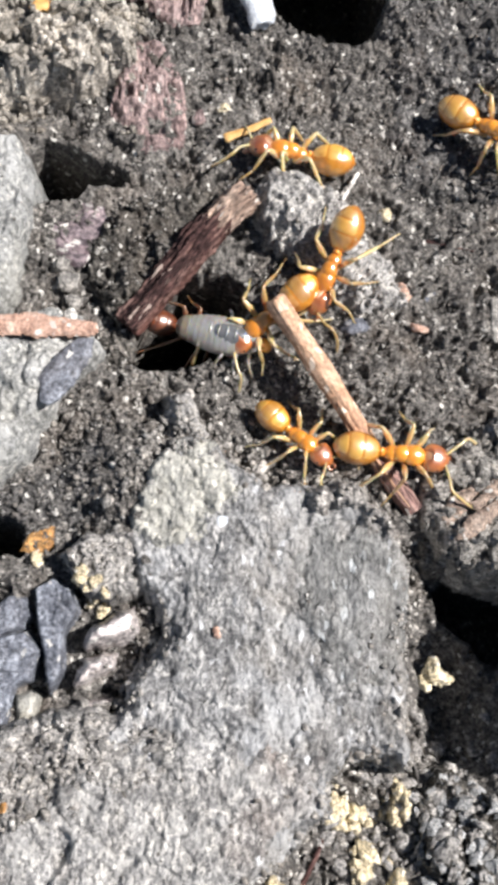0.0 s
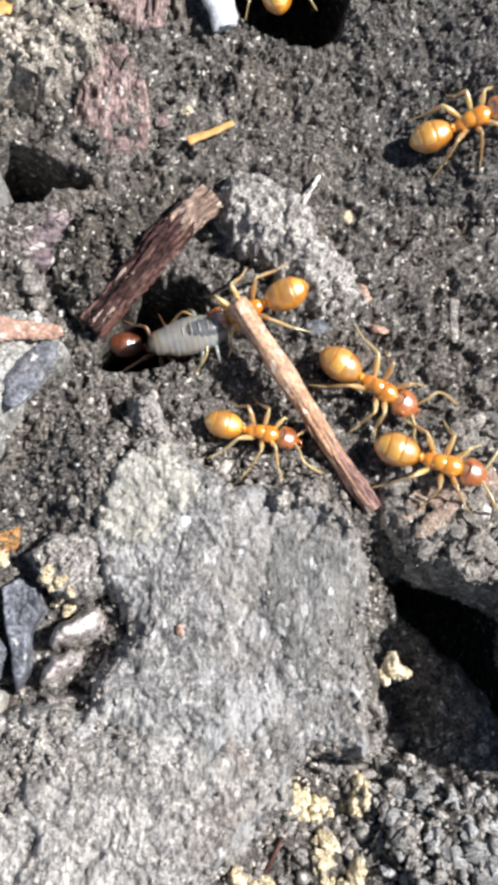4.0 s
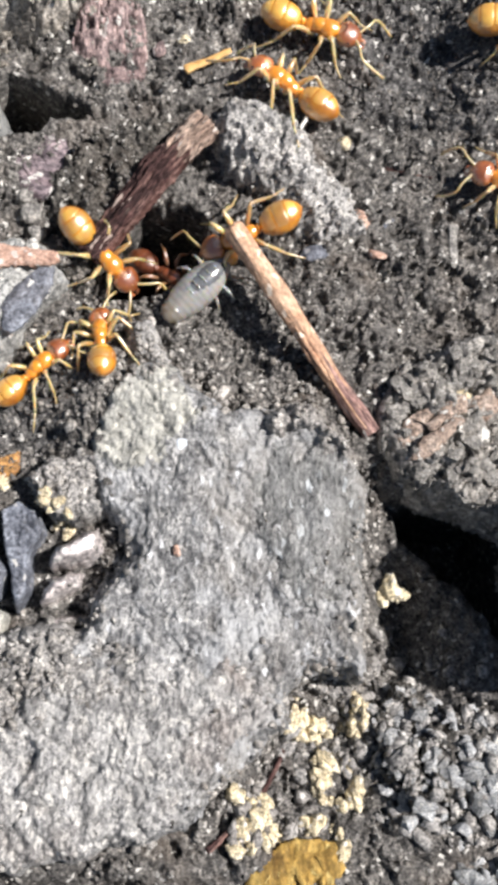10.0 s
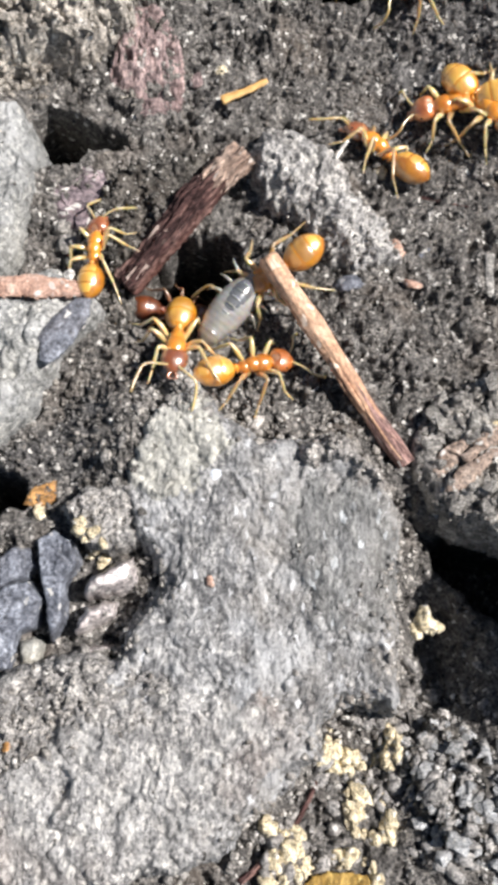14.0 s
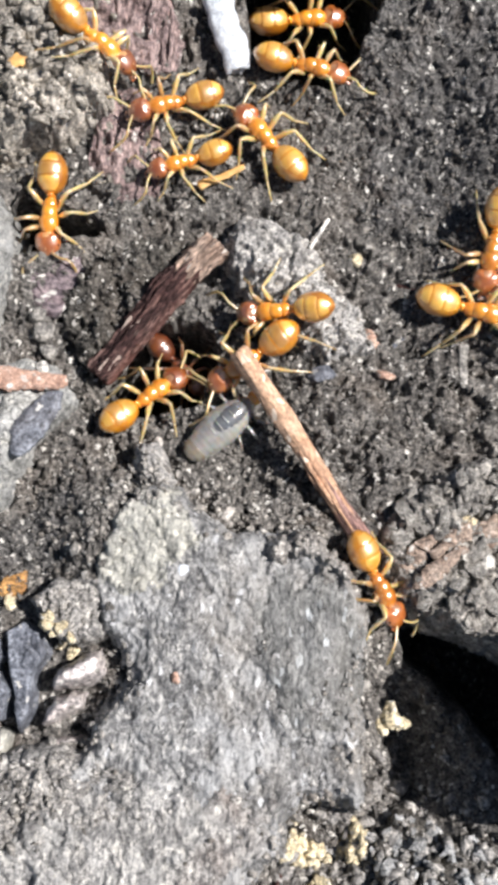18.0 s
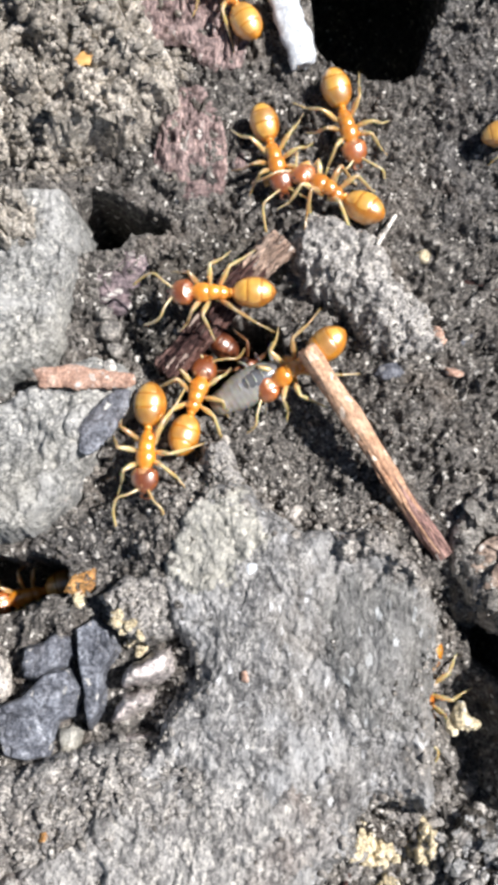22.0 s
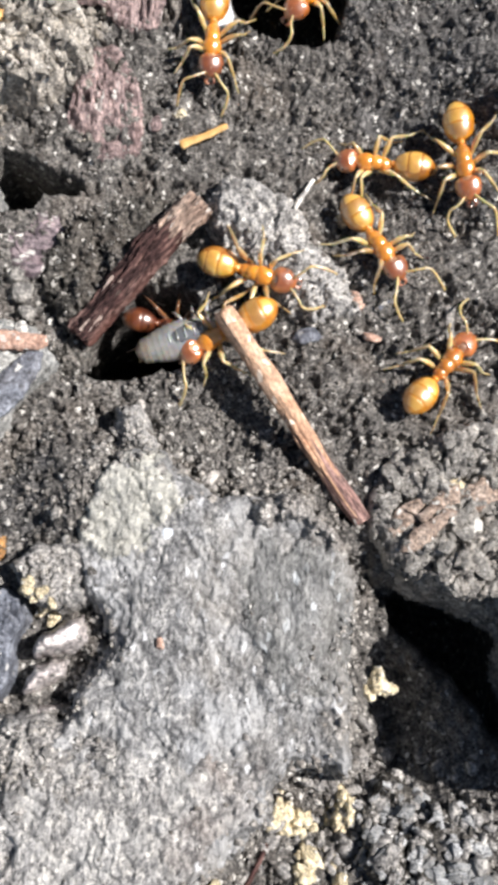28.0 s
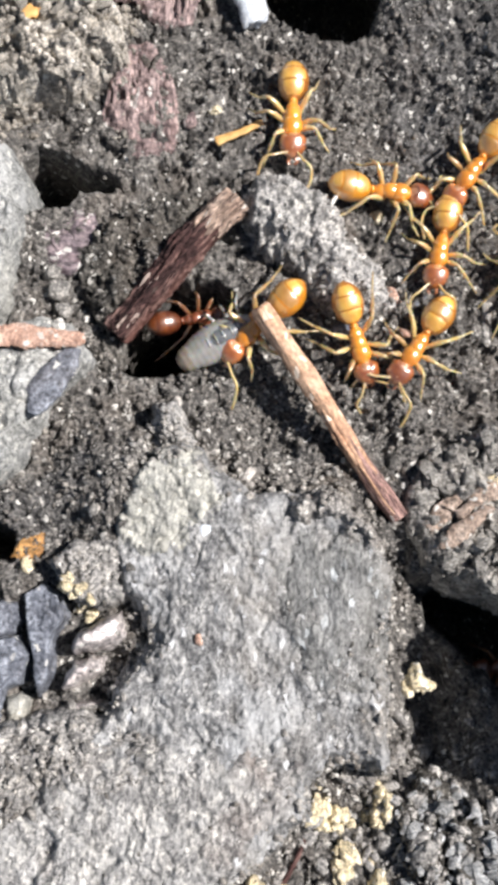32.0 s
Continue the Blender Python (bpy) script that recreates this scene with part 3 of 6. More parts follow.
    ("blue_pebble", [(-7.41, -5.61), (-6.53, -5.30), (-5.97, -4.71), (-5.30, -4.56), (-4.87, -5.04), (-5.06, -5.83), (-5.46, -5.98), (-5.65, -6.83), (-6.30, -6.99), (-6.89, -6.86)],
     0.35, 0.06, 0.05, 0.1, -1.0, M_SLATE, 0.06, "blue-grey angular slate pebble"),
    ("slate_pebble", [(-6.46, -4.15), (-5.81, -3.63), (-5.25, -3.69), (-5.12, -4.26), (-5.54, -4.54), (-6.12, -5.00), (-6.58, -4.88)],
     0.25, 0.0, 0.0, 0.2, -1.0, M_SLATE, 0.12, "small dark slate pebble half sunk in soil"),
    ("soil_clod", [(-4.25, 5.78), (-3.28, 6.83), (-1.98, 7.40), (-0.59, 7.54), (-0.13, 7.16), (-0.45, 6.31), (-0.99, 5.76), (-1.62, 4.75), (-2.60, 3.62), (-3.20, 3.30), (-3.93, 4.58)],
     0.15, 0.0, 0.0, 0.4, -0.45, M_DAMP, 0.4, "dark soil crust roofing the nest hole"),
    ("soil_clod", [(-3.75, 2.95), (-3.45, 3.40), (-2.95, 3.42), (-2.78, 3.05), (-2.82, 2.55), (-3.20, 2.35), (-3.60, 2.50)],
     -0.05, 0.0, 0.0, 0.3, -0.6, M_DAMP, 0.25, "small dark soil crust roofing the edge of the nest hole"),
    ("soil_clod", [(0.24, 17.32), (1.41, 16.24), (2.73, 15.98), (4.05, 15.68), (5.02, 15.06), (7.01, 16.19), (7.48, 21.11), (-0.67, 21.16)],
     0.4, 0.0, 0.0, 0.5, -0.5, M_CLOD, 0.5, "grey soil clod roofing the deep hole"),
    ("soil_clod", [(8.66, -3.26), (10.54, -2.96), (12.38, -5.59), (11.36, -8.28), (9.42, -8.30), (8.66, -7.24), (8.49, -5.62)],
     3.4, 0.0, 0.0, 0.6, -0.6, M_CLOD, 0.4, "tall grey soil clod shading the trough"),
    ("soil_clod", [(-2.14, 1.42), (-1.82, 1.68), (-1.20, 1.63), (-1.03, 0.83), (-0.73, 0.43), (-1.19, 0.01), (-1.90, 0.15), (-2.03, 0.82)],
     0.75, 0.0, 0.0, 0.3, -1.0, M_ASH, 0.2, "small pale clod on the tip of the large stone"),
    ("soil_clod", [(-4.04, -6.28), (-3.08, -6.09), (-2.62, -6.29), (-2.92, -6.57), (-3.78, -6.45)],
     0.2, 0.0, 0.0, 0.2, -1.0, M_CLOD, 0.15, "thin grey soil clod beside the large stone"),
    ("soil_clod", [(3.99, -8.67), (4.98, -7.98), (6.22, -8.37), (7.59, -8.88), (7.78, -11.50), (6.40, -12.03), (5.05, -11.54), (4.38, -10.51)],
     -0.35, 0.0, 0.0, 0.5, -2.2, M_DAMP, 0.5, "dark crumbly soil clod below the large stone"),
    ("soil_clod", [(6.10, -10.10), (6.84, -9.84), (7.69, -10.14), (7.77, -11.23), (6.89, -11.48), (6.20, -11.06)],
     -0.1, 0.0, 0.0, 0.4, -1.6, M_BLOCK, 0.35, "bluish grey angular clod in dark crumbs"),
    ("soil_clod", [(6.00, -12.27), (6.72, -12.02), (7.71, -12.18), (7.78, -13.37), (6.50, -13.47), (5.82, -13.06)],
     -0.1, 0.0, 0.0, 0.4, -1.6, M_BLOCK, 0.35, "pale grey angular clod in dark crumbs"),
    ("soil_clod", [(4.73, -9.27), (5.32, -9.14), (5.58, -9.84), (5.11, -10.52), (4.69, -10.24)],
     -0.2, 0.0, 0.0, 0.3, -1.6, M_PALE, 0.35, "small grey lump beside yellow crumbs"),
    ("soil_clod", [(-3.70, 0.30), (-2.40, 0.75), (-1.50, 0.25), (-1.85, -0.80), (-2.05, -2.20), (-1.90, -3.40), (-3.20, -3.40), (-3.80, -2.00), (-4.10, -0.80)],
     0.66, 0.12, 0.0, 0.8, -0.3, M_SOIL, 0.25, "dark soil banked against the large stone"),
    ("soil_clod", [(-4.65, -2.71), (-3.93, -2.14), (-2.6, -1.98), (-2.2, -2.91), (-2.1, -3.67), (-3.29, -3.99), (-3.88, -3.78), (-4.33, -3.21)],
     0.75, 0.0, 0.0, 0.3, -1.0, M_PALE, 0.4, "small crumbly clod leaning on the large stone"),
]


def stone_height(spec, x, y, fine=True):
    name, outline, top, gx, gy, edge, foot, material, relief, label = spec
    cx, cy = np.mean(np.array(outline), axis=0)
    d = inside(outline, x, y)
    if fine:
        d = d + min(0.32, 0.55 * edge) * fractal(x, y, 1.3, 23, 5, 0.62)
    u = np.clip(d / edge, 0, 1)
    if material is M_HUMUS:  # a skin of darker soil over the swell of the ground
        z = ground_low(x, y) + foot + (top - foot) * ss(-0.1, 1, u) + (relief * u * fractal(x, y, 0.75, 31, 3, 0.55) if fine else 0)
        return z, d
    z = foot + (top + gx * (x - cx) + gy * (y - cy) - foot) * (0.55 * np.sqrt(1 - (1 - u) ** 2) + 0.45 * u ** 0.5)
    if fine:
        z = z + relief * u * fractal(x, y, 0.75, 31, 5, 0.55)
    else:
        z = z + relief * u * fractal(x, y, 0.75, 31, 2, 0.55)
    return np.where(d > 0, z, foot + (5.0 if material in EARTH else 11.0) * d), d


TWIG = (*(-3.02, 3.26), *(0.08, 6.84), 0.25, 0.75, 0.42)  # both ends, their heights, the radius


def surface(x, y, twig=False):
    """Heights of whatever lies on top at places, without its grain; twig: walking over the bark twig too."""
    x, y = np.atleast_1d(np.array(x, float)), np.atleast_1d(np.array(y, float))
    z = ground_low(x, y)
    for spec in STONES:
        if spec[0] in LAYERS:
            continue
        h, d = stone_height(spec, x, y, False)
        z = np.where(d > 0.03, np.maximum(z, h), z)
    if twig:
        ax, ay, bx, by, za, zb, r = TWIG
        u = np.clip(((x - ax) * (bx - ax) + (y - ay) * (by - ay)) / ((bx - ax) ** 2 + (by - ay) ** 2), 0, 1)
        d = np.hypot(x - ax - u * (bx - ax), y - ay - u * (by - ay))
        z = np.where(d < 2.2 * r, np.maximum(z, za + u * (zb - za) + r * np.sqrt(np.clip(1 - (d / (2.2 * r)) ** 2, 0, 1))), z)
    return z


STONE_OBJECTS = []
TOPS = []  # the finished relief sheets: xs, ys, z, keep


def fine_top(x, y, what=False):
    """Heights of the finished relief at places; what: and whether bare stone lies on top there."""
    best, bare = np.full(len(x), -9.0), np.zeros(len(x), bool)
    for xs, ys, z, keep, hard in TOPS:
        i = np.clip(np.searchsorted(xs, x), 0, len(xs) - 1)
        j = np.clip(np.searchsorted(ys, y), 0, len(ys) - 1)
        ok = (x > xs[0]) & (x < xs[-1]) & (y > ys[0]) & (y < ys[-1]) & keep[j, i]
        higher = ok & (z[j, i] > best)
        best, bare = np.where(higher, z[j, i], best), np.where(higher, hard, bare)
    return (best, bare) if what else best


# ---- mesh helpers ----
def finish(mesh, material, smooth=True):
    mesh.materials.append(material)
    if smooth:
        mesh.polygons.foreach_set("use_smooth", np.ones(len(mesh.polygons), bool))
    mesh.update()
    return mesh


def part(name, bm, material, parent, label=""):
    """One mesh object under a thing or a part."""
    me = bpy.data.meshes.new(name)
    bm.to_mesh(me)
    bm.free()
    ob = new(name, finish(me, material))
    ob.parent = parent
    if label:
        tagged(ob, label)
    return ob


def sheet_mesh(name, xs, ys, z, keep=None, at=None):
    nx, ny = len(xs), len(ys)
    gx, gy = at or np.meshgrid(xs, ys)
    co = np.stack([gx, gy, z], -1).reshape(-1, 3) * MM
    idx = np.arange(nx * ny).reshape(ny, nx)
    quads = np.stack([idx[:-1, :-1], idx[:-1, 1:], idx[1:, 1:], idx[1:, :-1]], -1).reshape(-1, 4)
    if keep is not None:
        k = keep.ravel()
        quads = quads[k[quads].all(1)]
        used = np.unique(quads)
        remap = np.full(nx * ny, -1)
        remap[used] = np.arange(len(used))
        co, quads = co[used], remap[quads]
    me = bpy.data.meshes.new(name)
    me.vertices.add(len(co))
    me.vertices.foreach_set("co", co.ravel())
    me.loops.add(quads.size)
    me.loops.foreach_set("vertex_index", quads.ravel().astype(np.int32))
    me.polygons.add(len(quads))
    me.polygons.foreach_set("loop_start", np.arange(0, quads.size, 4, dtype=np.int32))
    me.update(calc_edges=True)
    return me


def tube(bm, pts, radii, sides=10, smooth=4):
    """A round tapering limb through points, with closed round ends."""
    p, r = [Vector(q) for q in pts], list(radii)
    path, rad = [], []
    for k in range(len(p) - 1):
        a, b, c, d = p[max(k - 1, 0)], p[k], p[k + 1], p[min(k + 2, len(p) - 1)]
        for s in range(smooth):
            t = s / smooth
            path.append(0.5 * ((2 * b) + (c - a) * t + (2 * a - 5 * b + 4 * c - d) * t * t + (3 * b - a - 3 * c + d) * t ** 3))
            rad.append(r[k] + (r[k + 1] - r[k]) * t)
    path.append(p[-1])
    rad.append(r[-1])
    rings, up = [], Vector((0.13, 0.2, 0.97))
    for k, q in enumerate(path):
        way = (path[min(k + 1, len(path) - 1)] - path[max(k - 1, 0)]).normalized()
        u = way.cross(up).normalized()
        v = u.cross(way)
        rings.append([bm.verts.new((q + rad[k] * (math.cos(2 * math.pi * s / sides) * u + math.sin(2 * math.pi * s / sides) * v)) * MM) for s in range(sides)])
    for a, b in zip(rings, rings[1:]):
        for s in range(sides):
            bm.faces.new((a[s], a[(s + 1) % sides], b[(s + 1) % sides], b[s]))
    for ring, q, flip in ((rings[0], path[0] - (path[1] - path[0]).normalized() * rad[0] * 0.5, True), (rings[-1], path[-1] + (path[-1] - path[-2]).normalized() * rad[-1] * 0.5, False)):
        tip = bm.verts.new(q * MM)
        for s in range(sides):
            f = (ring[s], ring[(s + 1) % sides], tip)
            bm.faces.new(f[::-1] if flip else f)


def ball(bm, centre, radii, turn=(0, 0, 0), shape=None, seg=24, rings=16):
    """A rounded body whose long axis is x; shape(u) scales its width along u from -1 to 1."""
    m = Matrix.Translation(Vector(centre) * MM) @ Euler([radians(a) for a in turn]).to_matrix().to_4x4()
    made = bmesh.ops.create_uvsphere(bm, u_segments=seg, v_segments=rings, radius=1.0)["verts"]
    for v in made:
        x, y, z = v.co.z, v.co.x, v.co.y
        k = shape(x) if shape else 1.0
        v.co = m @ (Vector((x * radii[0], y * radii[1] * k, z * radii[2] * k)) * MM)


# ---- the ground ----
def spaced(lo, hi, step, far):
    inner = np.arange(lo, hi, step)
    steps = step * 1.18 ** np.arange(1, 80)
    out = np.cumsum(steps)
    out = out[out < far]
    return np.concatenate([(lo - out)[::-1], inner, inner[-1] + out])


def build_ground():
    xs, ys = spaced(-10.5, 10.5, 0.042, 12000), spaced(-12.5, 16.5, 0.042, 12000)
    gx, gy = np.meshgrid(xs, ys)
    z = ground_low(gx, gy)
    near = 1 - ss(12, 24, np.hypot(gx, gy - 2))
    lump = fractal(gx, gy, 0.9, 41, 4, 0.6)
    coarse = ss(-0.1, 0.3, fractal(gx, gy, 0.4, 47, 2))
    pits = ss(0.1, 0.35, fractal(gx, gy, 2.2, 53, 4, 0.65))
    grit = np.random.RandomState(5).uniform(-1, 1, gx.shape)
    calm = np.ones(gx.shape)
    for (cx, cy), r, amount in (((5.64, 10.16), 2.6, 0.5), ((2.97, 9.99), 1.6, 0.4), ((5.10, 6.05), 1.6, 0.3), ((0.84, 1.63), 1.6, 0.5), ((-1.51, 6.02), 1.2, 0.4)):
        calm = calm * (1 - amount * np.exp(-((gx - cx) ** 2 + (gy - cy) ** 2) / (r * r)))
    z = z + near * (calm * (0.26 * lump - 0.3 * pits + coarse * 0.14 * crumbs(gx, gy, 0.55, 3, 0.6, 0.15)) + 0.055 * crumbs(gx, gy, 0.16, 8, 0.8, 0.2)
                    + 0.06 * crumbs(gx, gy, 0.27, 9, 0.8, 0.2) + 0.11 * fractal(gx, gy, 5.5, 61, 3, 0.8) + 0.035 * grit)
    z = z + (1 - near) * (0.8 * lump + 0.004 * np.hypot(gx, gy) * fractal(gx, gy, 0.01, 43, 4))
    TOPS.append((xs, ys, z, np.ones(z.shape, bool), False))
    wx, wy = gx.copy(), gy.copy()
    for outline, depth, wall in HOLES[:4] + HOLES[5:]:  # the shafts widen below their rims
        cx, cy = np.mean(np.array(outline), axis=0)
        f = ss(0.02, wall, inside(outline, gx, gy) + 0.35 * fractal(gx, gy, 1.1, 5, 3))
        wx, wy = wx + 0.9 * f * (gx - cx), wy + 0.9 * f * (gy - cy)
    me = sheet_mesh("ground", xs, ys, z, None, (wx, wy))
    ob = new("ground", finish(me, M_SOIL, False))
    tagged(ob, "dark grey-brown crumbly soil with small holes", "soil", kind="structure")


def stone_relief(spec, ax, ay, z, d):
    """Adds the broken surface of a stone or clod to its plain form."""
    material, relief = spec[7], spec[8]
    k = ss(-0.3, 0.15, d) if material in EARTH else ss(-0.1, 0.25, d)
    grit = np.repeat(np.random.RandomState(7).uniform(-1, 1, (ax.shape[0] // 2 + 1, ax.shape[1])), 2, axis=0)[:ax.shape[0]]
    if material in EARTH:
        lump = fractal(ax, ay, 1.2, 71, 4, 0.6)
        q = relief / 0.45
        if relief > 0.7:
            plates = crumbs(ax, ay, 0.75, 13, 0.35, 0.14)
            z = z + k * (0.75 * plates + 0.25 * lump + 0.22 * crumbs(ax, ay, 0.3, 18, 0.5, 0.18) - 0.4)
            q = 0.2
        return z + k * (q * (0.25 * lump - 0.25 * ss(0.1, 0.35, fractal(ax, ay, 2.0, 57, 4, 0.65)) + 0.2 * crumbs(ax, ay, 0.6, 13, 0.6, 0.18)) + 0.07 * crumbs(ax, ay, 0.24, 18, 0.8, 0.2) + 0.12 * fractal(ax, ay, 4.6, 81, 4, 0.78) + 0.03 * grit)
    if material in (M_STONE, M_FLAT):
        # shallow ledges, cracks and splintered grain
        low = fractal(ax, ay, 0.6, 67, 4, 0.55) * 5
        ledge = np.floor(low) + ss(0.5, 0.95, low - np.floor(low))
        crack = 1 - np.clip(crumbs(ax, ay, 1.7, 29, 0.9) / 0.1, 0, 1)
        return z + k * (0.045 * ledge - 0.1 * crack * ss(-0.02, 0.15, fractal(ax, ay, 0.4, 19, 2)) + 0.16 * crumbs(ax, ay, 1.3, 37, 0.7) - 0.08
                        + 0.05 * crumbs(ax, ay * 0.5, 0.2, 15, 0.9, 0.25) + 0.04 * crumbs(ax, ay * 0.7, 0.42, 25, 0.9, 0.25) + 0.14 * fractal(ax, ay * 0.75, 1.9, 91, 6, 0.74) + 0.02 * grit)
    return z + k * (0.2 * crumbs(ax, ay, 0.85, 141, 0.25, 0.06) - 0.1 + 0.04 * fractal(ax, ay, 4.0, 95, 3, 0.65))


def build_stones():
    for spec in STONES:
        name, outline, top, gx, gy, edge, foot, material, relief, label = spec
        p = np.array(outline)
        step = 0.04
        xs = np.arange(p[:, 0].min() - 0.5, p[:, 0].max() + 0.5, step)
        ys = np.arange(p[:, 1].min() - 0.5, p[:, 1].max() + 0.5, step)
        ax, ay = np.meshgrid(xs, ys)
        z, d = stone_height(spec, ax, ay)
        if name in LAYERS:
            face, rim = stone_height(STONES[0], ax, ay)
            worn = d + 0.55 * fractal(ax, ay, 1.6, 131, 5, 0.68)
            z = stone_relief(STONES[0], ax, ay, face, rim) - 0.07 + top * ss(-0.15, edge, worn)
            if material in EARTH:
                z = z + ss(0, 0.3, worn) * (0.22 * crumbs(ax, ay, 0.4, 18, 0.7, 0.2) + 0.1 * fractal(ax, ay, 3.0, 83, 4, 0.7))
            elif material is M_SMOOTH:
                z = z - 0.5 * ss(0, 0.4, worn) * (z - face - 0.06)
            keep = (d > -0.45) & (rim > -0.02)
        else:
            z = stone_relief(spec, ax, ay, z, d)
            keep = d > (-0.03 if "roofing" in label else -0.3 if material in EARTH else -0.13)
        TOPS.append((xs, ys, z, keep & (d > -0.05), material not in EARTH))
        ob = new(name, finish(sheet_mesh(name, xs, ys, z, keep), material, material not in (*EARTH, M_STONE, M_FLAT, M_TAN, M_SMOOTH, M_SLAB, M_VEIN)))
        if name in LAYERS:
            ob.parent = STONE_OBJECTS[0][0]
            tagged(ob, label)
        else:
            tagged(ob, label, "stone" if material not in EARTH else "soil clod")
            STONE_OBJECTS.append((ob, spec))


# ---- twigs, splinters and chips ----
def stick(name, a, b, za, zb, ra, rb, material, label, category="twig", bend=0.0, seed=0, ragged=0.12, flat=1.0, strips=0, sleeve=0, tip=0):
    """A woody stick from a to b, with grooved bark and broken ends; strips: loose bark strips on it."""
    rng = random.Random(seed)
    va, vb = Vector((*a, za)), Vector((*b, zb))
    length = (vb - va).length
    n, sides = (150, 64) if ragged > 0.3 else (70, 40)

    def radius(t, ang):
        r = ra + (rb - ra) * t + 0.05 * ra * math.sin(9 * t + seed) + 0.05 * ra * math.sin(23 * t)
        long = noise.noise(Vector((math.cos(ang) * 3.2, math.sin(ang) * 3.2, t * length * 0.5 + seed * 7)))
        fine = noise.noise(Vector((math.cos(ang) * 7, math.sin(ang) * 7, t * length * 1.6 + seed * 3)))
        rag = noise.noise(Vector((math.cos(ang) * 10, math.sin(ang) * 10, t * length * 5.5 + seed))) if ragged > 0.3 else 0.0
        return r * (1 + ragged * (0.9 * long + 0.6 * fine + 0.45 * rag))

    def middle(t):
        return Vector((t * length, bend * math.sin(math.pi * t) + 0.12 * ra * math.sin(7 * t + seed), 0))

    bm = bmesh.new()
    rings = []
    for k in range(n + 1):
        t = k / n
        ring = []
        for s_ in range(sides):
            ang = 2 * math.pi * s_ / sides
            r = radius(t, ang) * (0.82 if k in (0, n) else 1.0)
            end = 0.3 * ra * noise.noise(Vector((math.cos(ang) * 2, math.sin(ang) * 2, seed + 5 * t))) * (1 if t < 0.03 or t > 0.97 else 0)
            ring.append(bm.verts.new((middle(t) + Vector((end, math.cos(ang) * r, math.sin(ang) * r * flat))) * MM))
        rings.append(ring)
    for p, q in zip(rings, rings[1:]):
        for s_ in range(sides):
            bm.faces.new((p[s_], q[s_], q[(s_ + 1) % sides], p[(s_ + 1) % sides]))
    for ring, t, sign in ((rings[0], 0.0, 0.12), (rings[-1], 1.0, -0.12)):
        hub = bm.verts.new((middle(t) + Vector((sign * ra, 0, 0))) * MM)
        for s_ in range(sides):
            bm.faces.new((ring[s_], ring[(s_ + 1) % sides], hub))
    bmesh.ops.recalc_face_normals(bm, faces=bm.faces)
    me = bpy.data.meshes.new(name)
    bm.to_mesh(me)
    bm.free()
    ob = tagged(new(name, finish(me, material)), label, category)
    along = (vb - va).normalized()
    across = Vector((0, 0, 1)).cross(along).normalized()
    ob.matrix_basis = Matrix.Translation(va * MM) @ Matrix((along, across, along.cross(across))).transposed().to_4x4()
    def wrap(t0, t1, scale, material_, name_, label_):
        """A jagged layer of bark or bare wood round the stick between two stations."""
        layer, bands = bmesh.new(), []
        for k in range(25):
            band = []
            for s_ in range(sides):
                ang = 2 * math.pi * s_ / sides
                start = t0 + 0.2 * noise.noise(Vector((math.cos(ang) * 2.5, math.sin(ang) * 2.5, seed + 9)))
                t = start + (t1 - start) * k / 24
                r = radius(t, ang) * (0.93 if k == 0 else scale)
                band.append(layer.verts.new((middle(t) + Vector((0, math.cos(ang) * r, math.sin(ang) * r * flat))) * MM))
            bands.append(band)
        for p, q in zip(bands, bands[1:]):
            for s_ in range(sides):
                layer.faces.new((p[s_], q[s_], q[(s_ + 1) % sides], p[(s_ + 1) % sides]))
        layer.faces.new(bands[-1])
        bmesh.ops.recalc_face_normals(layer, faces=layer.faces)
        part(name_, layer, material_, ob, label_)

    if sleeve:
        wrap(sleeve, 1.01, 1.03, M_SLEEVE, "bark_sleeve", "purple-brown bark left on the lower end")
    if tip:
        wrap(tip, 1.02, 1.04, M_SPLINT, "broken_end", "paler splintered end of the twig")
    for _ in range(strips):
        bm = bmesh.new()
        t0, ang = rng.uniform(0.03, 0.75), rng.uniform(0.1, 3.0)
        t1 = min(0.98, t0 + rng.uniform(0.1, 0.3))
        pts = []
        for j in range(6):
            t = t0 + (t1 - t0) * j / 5
            r = radius(t, ang) * 1.0
            pts.append(middle(t) + Vector((0, math.cos(ang) * r, math.sin(ang) * r * flat)))
        w = rng.uniform(0.04, 0.08)
        tube(bm, pts, (0.02, w, w * 0.9, w, w * 0.8, 0.02), 7, 2)
        part("bark_ridge", bm, material, ob)
    return ob


